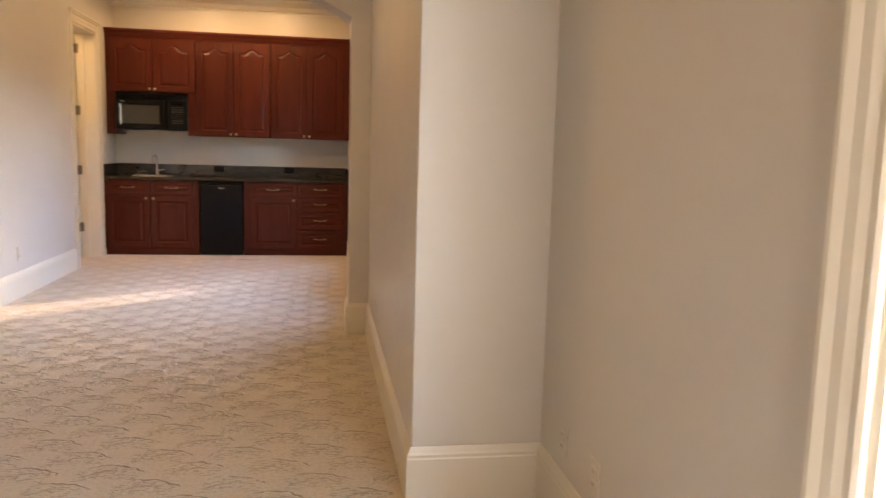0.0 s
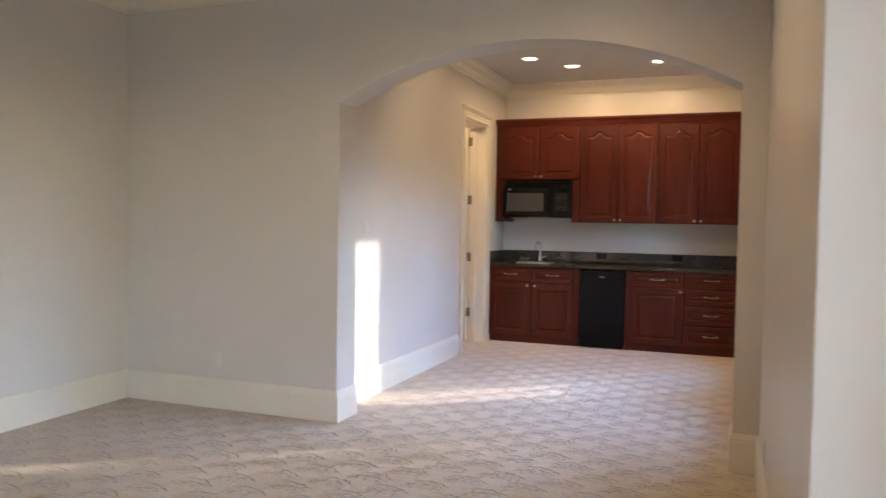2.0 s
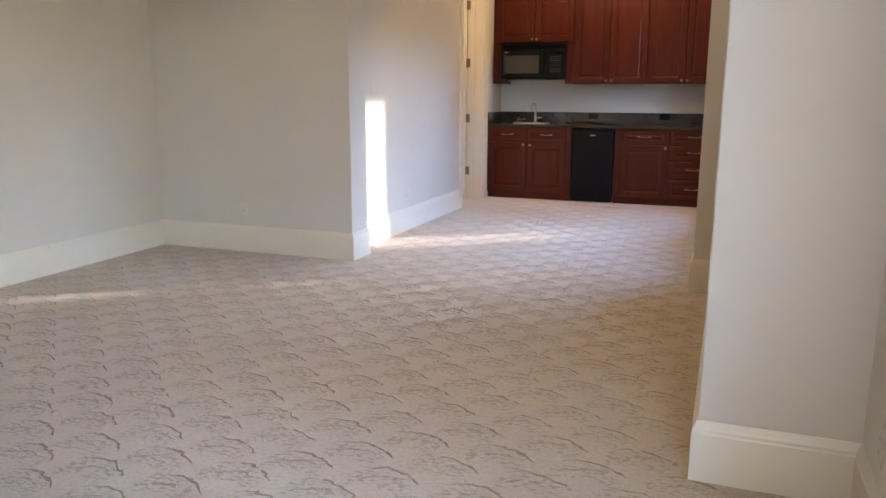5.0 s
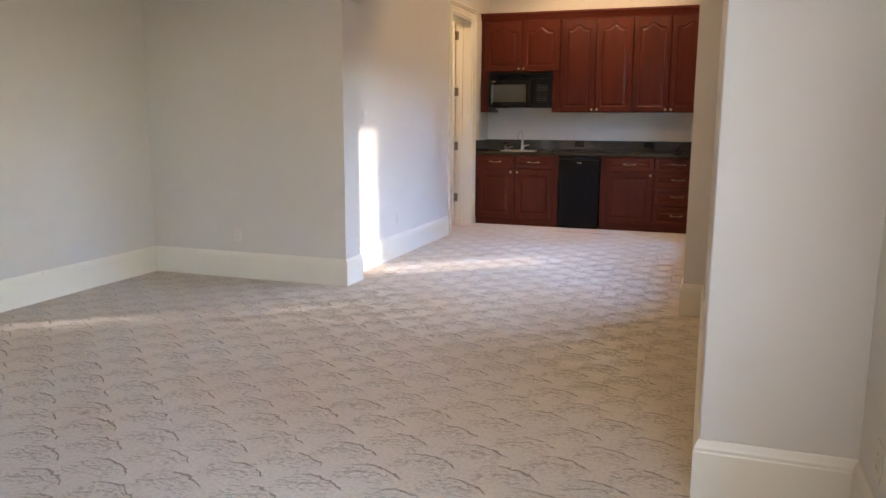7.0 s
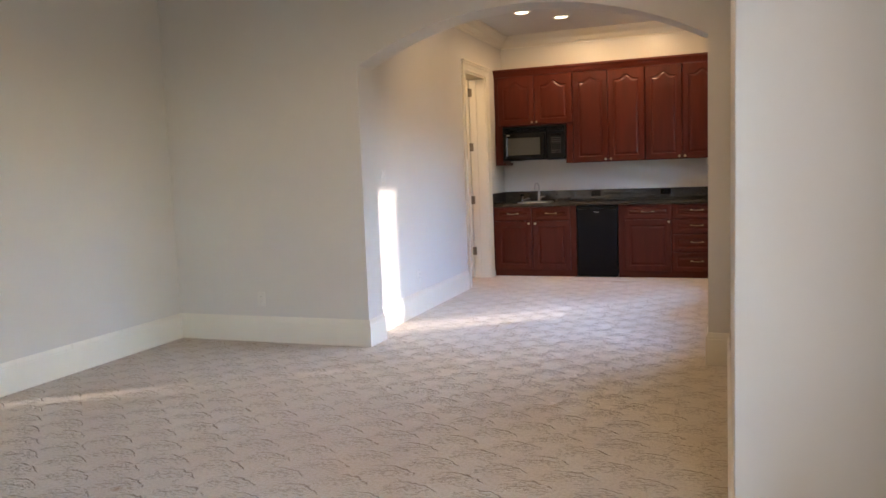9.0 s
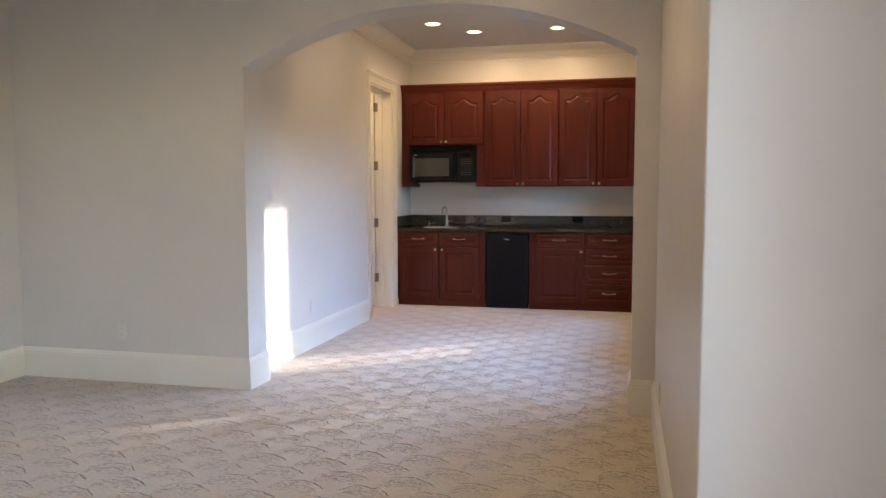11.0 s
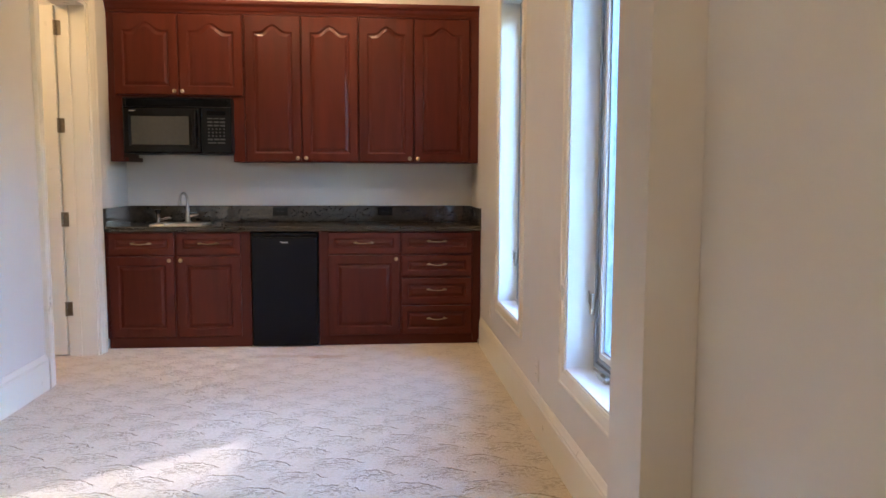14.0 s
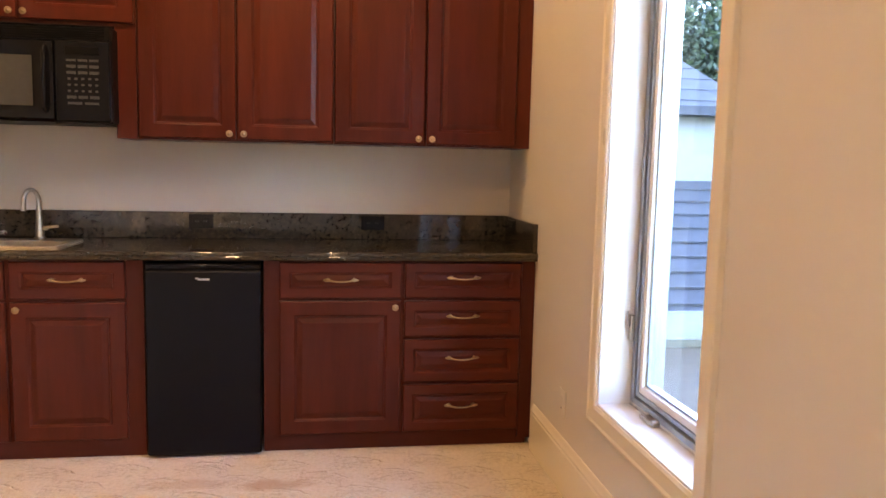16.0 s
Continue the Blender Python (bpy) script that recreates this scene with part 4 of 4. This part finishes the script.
STREET = [(-40, 49), (10, 38), (60, 27)]
strip("road", STREET, 8.0, ASPHALT, "pale grey asphalt street", "road", 0.03)
strip("pavement", [(-40, 41.5), (10, 30.5), (60, 19.5)], 1.4, CONCRETE, "concrete sidewalk beside the street", "sidewalk", 0.07)
strip("kerb", [(-40, 44.6), (10, 33.6), (60, 22.6)], 0.25, CONCRETE, "concrete kerb along the street", "kerb", 0.13, 0.13)
strip("driveway", [(4, 16), (9, 17), (16, 20), (24, 24)], 6.0, CONCRETE, "concrete driveway by the garage", "driveway", 0.02)

strip("driveway", [(21.2, 38.5), (23.6, 42.8), (27, 48.5)], 5.0, CONCRETE, "concrete driveway across the street", "driveway", 0.02)

# neighbouring house with a garage wing
house = thing("house", "two-storey pale stucco house with grey-blue shingled hip roofs", "house")
part("upper_wall", boxes((-6.0, 6.6, 19.2, 28, GZ, 2.35)), STUCCO, house)


def hip(bm, x0, x1, y0, y1, z0, z1, ov, inset):
    a, b, c, d = x0 - ov, x1 + ov, y0 - ov, y1 + ov
    lo = [(a, c, z0), (b, c, z0), (b, d, z0), (a, d, z0)]
    base_lo = [(x, y, z0 - 0.16) for x, y, z in lo]
    ym = (c + d) / 2
    hi = [(a + inset, ym - 0.1, z1), (b - inset, ym - 0.1, z1), (b - inset, ym + 0.1, z1), (a + inset, ym + 0.1, z1)]
    return loft(bm, [base_lo, lo, hi])


part("roof", hip(bmesh.new(), -6.0, 6.6, 19.2, 28, 2.45, 6.4, 0.45, 4.2), SHINGLE, house, "grey-blue shingled hip roof")
for i in range(14):
    z = 2.55 + i * 0.22
    y = 18.76 + (z - 2.45) * 1.2
    part("shingle_course", boxes((-6.2 + i * 0.26, 6.95 - i * 0.26, y - 0.02, y + 0.25, z - 0.03, z + 0.012)), SHINGLE, house)
part("garage_wall", boxes((-6.0, 6.9, 17.3, 19.2, GZ, -0.95)), STUCCO, house)
bm = bmesh.new()
loft(bm, [[(x, 16.85, -0.85), (x, 19.2, 1.12), (x, 19.2, 0.9), (x, 16.85, -1.05)] for x in (-6.4, 7.4)])
part("garage_roof", bm, SHINGLE, house, "grey-blue shingled lean-to roof")
for i in range(9):
    y = 16.9 + i * 0.26
    z = -0.85 + (y - 16.85) * 0.838
    part("shingle_course", boxes((-6.4, 7.41, y, y + 0.27, z + 0.02, z + 0.055)), SHINGLE, house)
part("fascia", boxes((-6.4, 7.35, 16.8, 16.86, -1.3, -0.86), (-6.4, 7.35, 16.86, 17.3, -1.3, -1.25)), STUCCO, house)
part("garage_door", boxes((0.6, 5.6, 17.24, 17.31, GZ, -1.55)), DARKDOOR, house, "dark garage door in shade")
part("garage_door", boxes((-5.2, -0.2, 17.24, 17.31, GZ, -1.55)), DARKDOOR, house, "dark garage door in shade")
part("window", boxes((1.6, 2.6, 19.12, 19.21, 1.2, 2.1)), CARGLASS, house)

gate = thing("garden_wall", "pale rendered garden wall with a capped square pier", "garden wall")
part("wall", boxes((11.2, 22, 21.5, 21.8, GZ, -2.45)), STUCCO, gate)
part("coping", boxes((11.2, 22, 21.42, 21.88, -2.45, -2.36), bevel=0.02), CONCRETE, gate)
part("pier", boxes((10.3, 11.2, 21.2, 22.1, GZ, -2.15), bevel=0.02), STUCCO, gate)
part("pier_cap", boxes((10.2, 11.3, 21.1, 22.2, -2.15, -2.02), (10.32, 11.18, 21.22, 22.08, -2.02, -1.93), bevel=0.03), CONCRETE, gate)

far = thing("house", "distant white house behind trees across the street", "house")
part("wall", boxes((22, 46, 66, 76, GZ, 0.2)), STUCCO, far)
part("roof", hip(bmesh.new(), 22, 46, 66, 76, 0.3, 4.2, 0.6, 5), SHINGLE, far)

# parked car
car = thing("car", "silver hatchback parked by the street", "car", at=(23.6, 42.8, GZ + 0.03))
car.rotation_euler = (0, 0, radians(57.6))
bm = bmesh.new()
sec = [(-2.1, 0.35, 0.85), (-2.05, 0.3, 1.0), (-1.2, 0.25, 1.02), (1.0, 0.25, 1.0), (1.9, 0.28, 0.85), (2.1, 0.35, 0.7)]
loft(bm, [[(x, -0.85, a), (x, 0.85, a), (x, 0.88, (a + b) / 2), (x, 0.8, b), (x, -0.8, b), (x, -0.88, (a + b) / 2)] for x, a, b in sec])
part("body", bm, CARPAINT, car)
bm = bmesh.new()
loft(bm, [[(x, -w, z0), (x, w, z0), (x + dx, w - 0.12, z1), (x + dx, -w + 0.12, z1)] for x, dx, w, z0, z1 in ((-1.9, 0.3, 0.76, 0.99, 1.4), (-0.3, 0, 0.78, 1.0, 1.5), (1.1, -0.6, 0.76, 0.97, 1.42))])
part("cabin", bm, CARGLASS, car)
part("roof", boxes((-1.55, 0.45, -0.62, 0.62, 1.44, 1.51), bevel=0.03), CARPAINT, car)
for x in (-1.3, 1.3):
    for y in (-0.82, 0.82):
        bm = bmesh.new()
        lathe(bm, [(0.22, -0.11), (0.32, -0.1), (0.32, 0.1), (0.22, 0.11)], (x, y, 0.32), "y", 18)
        part("wheel", bm, TYRE, car)
for y in (-0.62, 0.62):
    part("tail_light", boxes((-2.1, -2.02, y - 0.15, y + 0.15, 0.72, 0.95), bevel=0.02), REDLAMP, car)

rng = random.Random(4)


def leaves(centres, count, spread, size, shape=0.45):
    """Many folded leaves scattered about centres, in one mesh."""
    verts, faces = [], []
    for _ in range(count):
        c = centres[rng.randrange(len(centres))]
        p = Vector(c[:3]) + Vector((rng.gauss(0, 1), rng.gauss(0, 1), rng.gauss(0, 0.8))) * spread * (c[3] if len(c) > 3 else 1)
        d = Vector((rng.gauss(0, 1), rng.gauss(0, 1), rng.gauss(0.25, 0.7))).normalized()
        s = d.orthogonal().normalized()
        s.rotate(Matrix.Rotation(rng.random() * 6.28, 3, d))
        up = d.cross(s)
        ln = size * rng.uniform(0.65, 1.25)
        w = ln * shape * 0.5
        i = len(verts)
        verts += [p, p + d * ln * 0.5 + s * w + up * w * 0.35, p + d * ln, p + d * ln * 0.5 - s * w + up * w * 0.35]
        faces += [(i, i + 1, i + 2), (i, i + 2, i + 3)]
    me = bpy.data.meshes.new("crown")
    me.from_pydata([tuple(v) for v in verts], [], faces)
    return me


def tree(name, label, x, y, z0, height, width, lobes, count, size, mat, lean=0.0, low=0.35, spread=0.16):
    t = thing(name, label, "tree", at=(0, 0, 0))
    bm = bmesh.new()
    top = Vector((x + lean, y, z0 + height * 0.8))
    foot = Vector((x, y, z0))
    pts = [foot.lerp(top, k / 6) + Vector((rng.gauss(0, 0.03), rng.gauss(0, 0.03), 0)) * width * (0 if k == 0 else 1) for k in range(7)]
    r0 = height * 0.022
    tube(bm, pts, [r0 * (1.25 if k == 0 else 1 - k / 7.5) for k in range(7)], 9)
    cs = []
    for i in range(lobes):
        a = i * 2.4 + rng.random()
        h = low + (1 - low) * (i + rng.random()) / lobes
        rr = width * 0.5 * math.sqrt(max(0.08, 1 - (2 * (h - low) / (1 - low) - 0.8) ** 2 / 1.6)) * rng.uniform(0.45, 1.0)
        c = Vector((x + lean * h + rr * math.cos(a), y + rr * math.sin(a), z0 + height * h))
        base_at = pts[min(5, max(1, int(h * 6 - 1)))]
        tube(bm, [base_at, base_at.lerp(c, 0.5) + Vector((0, 0, 0.05 * height)), c], [r0 * 0.4, r0 * 0.25, r0 * 0.06], 6)
        cs.append((*c, rng.uniform(0.7, 1.3)))
    part("trunk", bm, BARK, t)
    me = leaves(cs, count, width * spread, size)
    me.materials.append(mat)
    crown_ob = new("crown", me)
    crown_ob.parent = t
    return t


# young tree whose top reaches the windows
near = thing("young_tree", "young tree with bright green leaves growing up beside the windows", "tree")
foot = Vector((2.5, 8.05, GZ))
bm = bmesh.new()
twigs = []


def shoot(o, e, thick, first, clumps):
    """A bent leafy shoot from o to e, bare up to the share first."""
    o, e = Vector(o), Vector(e)
    sag = Vector((0, 0, 0.06 * (e - o).length))
    tube(bm, [o, o.lerp(e, 0.35) + sag, o.lerp(e, 0.7) + sag, e], [thick, thick * 0.75, thick * 0.5, 0.002], 6)
    for k in range(clumps):
        f = first + (1 - first) * k / (clumps - 1)
        twigs.append((*(o.lerp(e, f) + sag * 4 * f * (1 - f)), 0.75))


tube(bm, [foot, foot + Vector((-0.1, 0.0, 1.4)), (2.3, 8.05, -0.9), (2.1, 8.05, 0.2), (1.93, 8.06, 1.0), (1.86, 8.1, 1.7)], [0.07, 0.055, 0.04, 0.025, 0.014, 0.003], 9)
for h in range(9):
    z = 0.55 + 0.13 * h
    twigs.append((2.02 - 0.1 * (z - 0.55), 8.06, z, 0.8))
shoot((1.97, 8.05, 0.85), (1.5, 8.08, 1.36), 0.011, 0.3, 12)
shoot((1.93, 8.05, 1.15), (1.7, 8.12, 1.64), 0.009, 0.25, 10)
shoot((2.0, 8.05, 0.7), (1.72, 8.0, 1.06), 0.009, 0.3, 9)
for i in range(4):
    z = 0.1 + 0.15 * i
    ln = rng.uniform(0.4, 0.75)
    o = (2.1 - 0.12 * z, 8.06, z)
    shoot(o, (o[0] + ln, o[1] + rng.uniform(-0.35, 0.35), z + ln * rng.uniform(0.4, 0.9)), 0.01, 0.25, 9)
# the thick lower crown, of many shoots
for i in range(110):
    a, u = rng.uniform(0, 2 * math.pi), rng.uniform(0.25, 1.0)
    o = Vector((1.98, 8.05, rng.uniform(-1.7, -0.3)))
    shoot(o, o + Vector((math.cos(a) * 0.72 * u, math.sin(a) * 0.6 * u, rng.uniform(0.35, 0.8))), 0.009, 0.2, 8)
# an unseen limb, added to dapple the low sun on the nearer window
tube(bm, [(2.3, 8.05, -0.9), (2.62, 7.86, 0.5), (2.68, 7.78, 1.7), (2.7, 7.72, 2.9)], [0.03, 0.022, 0.014, 0.003], 8)
for i in range(64):
    a, z = rng.uniform(0, 2 * math.pi), 0.75 + 0.036 * i
    o = Vector((2.67, 7.8, z))
    shoot(o, o + Vector((math.cos(a) * 0.35, math.sin(a) * 0.24 - 0.08, rng.uniform(0.1, 0.3))), 0.007, 0.2, 8)
part("trunk", bm, BARK, near)
me = leaves([(c[0] + 0.03, *c[1:]) for c in twigs], 22000, 0.055, 0.052, 0.5)
me.materials.append(LEAF_NEAR)
new("crown", me).parent = near

# taller trees of the street; last four unseen, added to block low sky
TL = "large leafy tree with dark grey-green foliage"
for x, y, h, w, c in ((14.5, 31.5, 10.6, 7.5, 12000), (20.5, 29.0, 11.0, 8, 12000), (30.5, 42, 13, 9, 9000), (9.6, 30.5, 11, 8, 9000), (2.0, 33, 12.5, 9, 8000), (33, 42, 12, 9, 8000), (-5, 34, 12, 8, 6000), (17, 58, 13, 11, 8000), (40, 58, 13, 11, 7000), (29, 62, 14, 12, 8000), (14.4, 15.0, 6.8, 8, 7000), (15.6, 10.4, 7.0, 8.5, 7000), (15.6, 4.6, 7.6, 8.5, 6000), (13.0, -1.5, 7.6, 8, 5000)):
    tree("tree", TL, x, y, GZ, h, w, 26, int(c * 3.0), 0.29, LEAF_FAR, rng.uniform(-0.5, 0.5), 0.27)
for i in range(7):
    hx_, hy_ = 12.5 + i * 1.3, 23.5 + 0.3 * (i % 2)
    s = thing("hedge_shrub", "clipped green hedge shrub on the lawn", "shrub")
    bm = bmesh.new()
    tube(bm, [(hx_, hy_, GZ), (hx_, hy_, GZ + 0.8)], [0.05, 0.03], 6)
    part("stem", bm, BARK, s)
    me = leaves([(hx_ + 0.4 * math.cos(k), hy_ + 0.4 * math.sin(k), GZ + 0.5 + 0.15 * (k % 4), 1) for k in range(9)], 700, 0.26, 0.1)
    me.materials.append(LEAF_FAR)
    new("foliage", me).parent = s
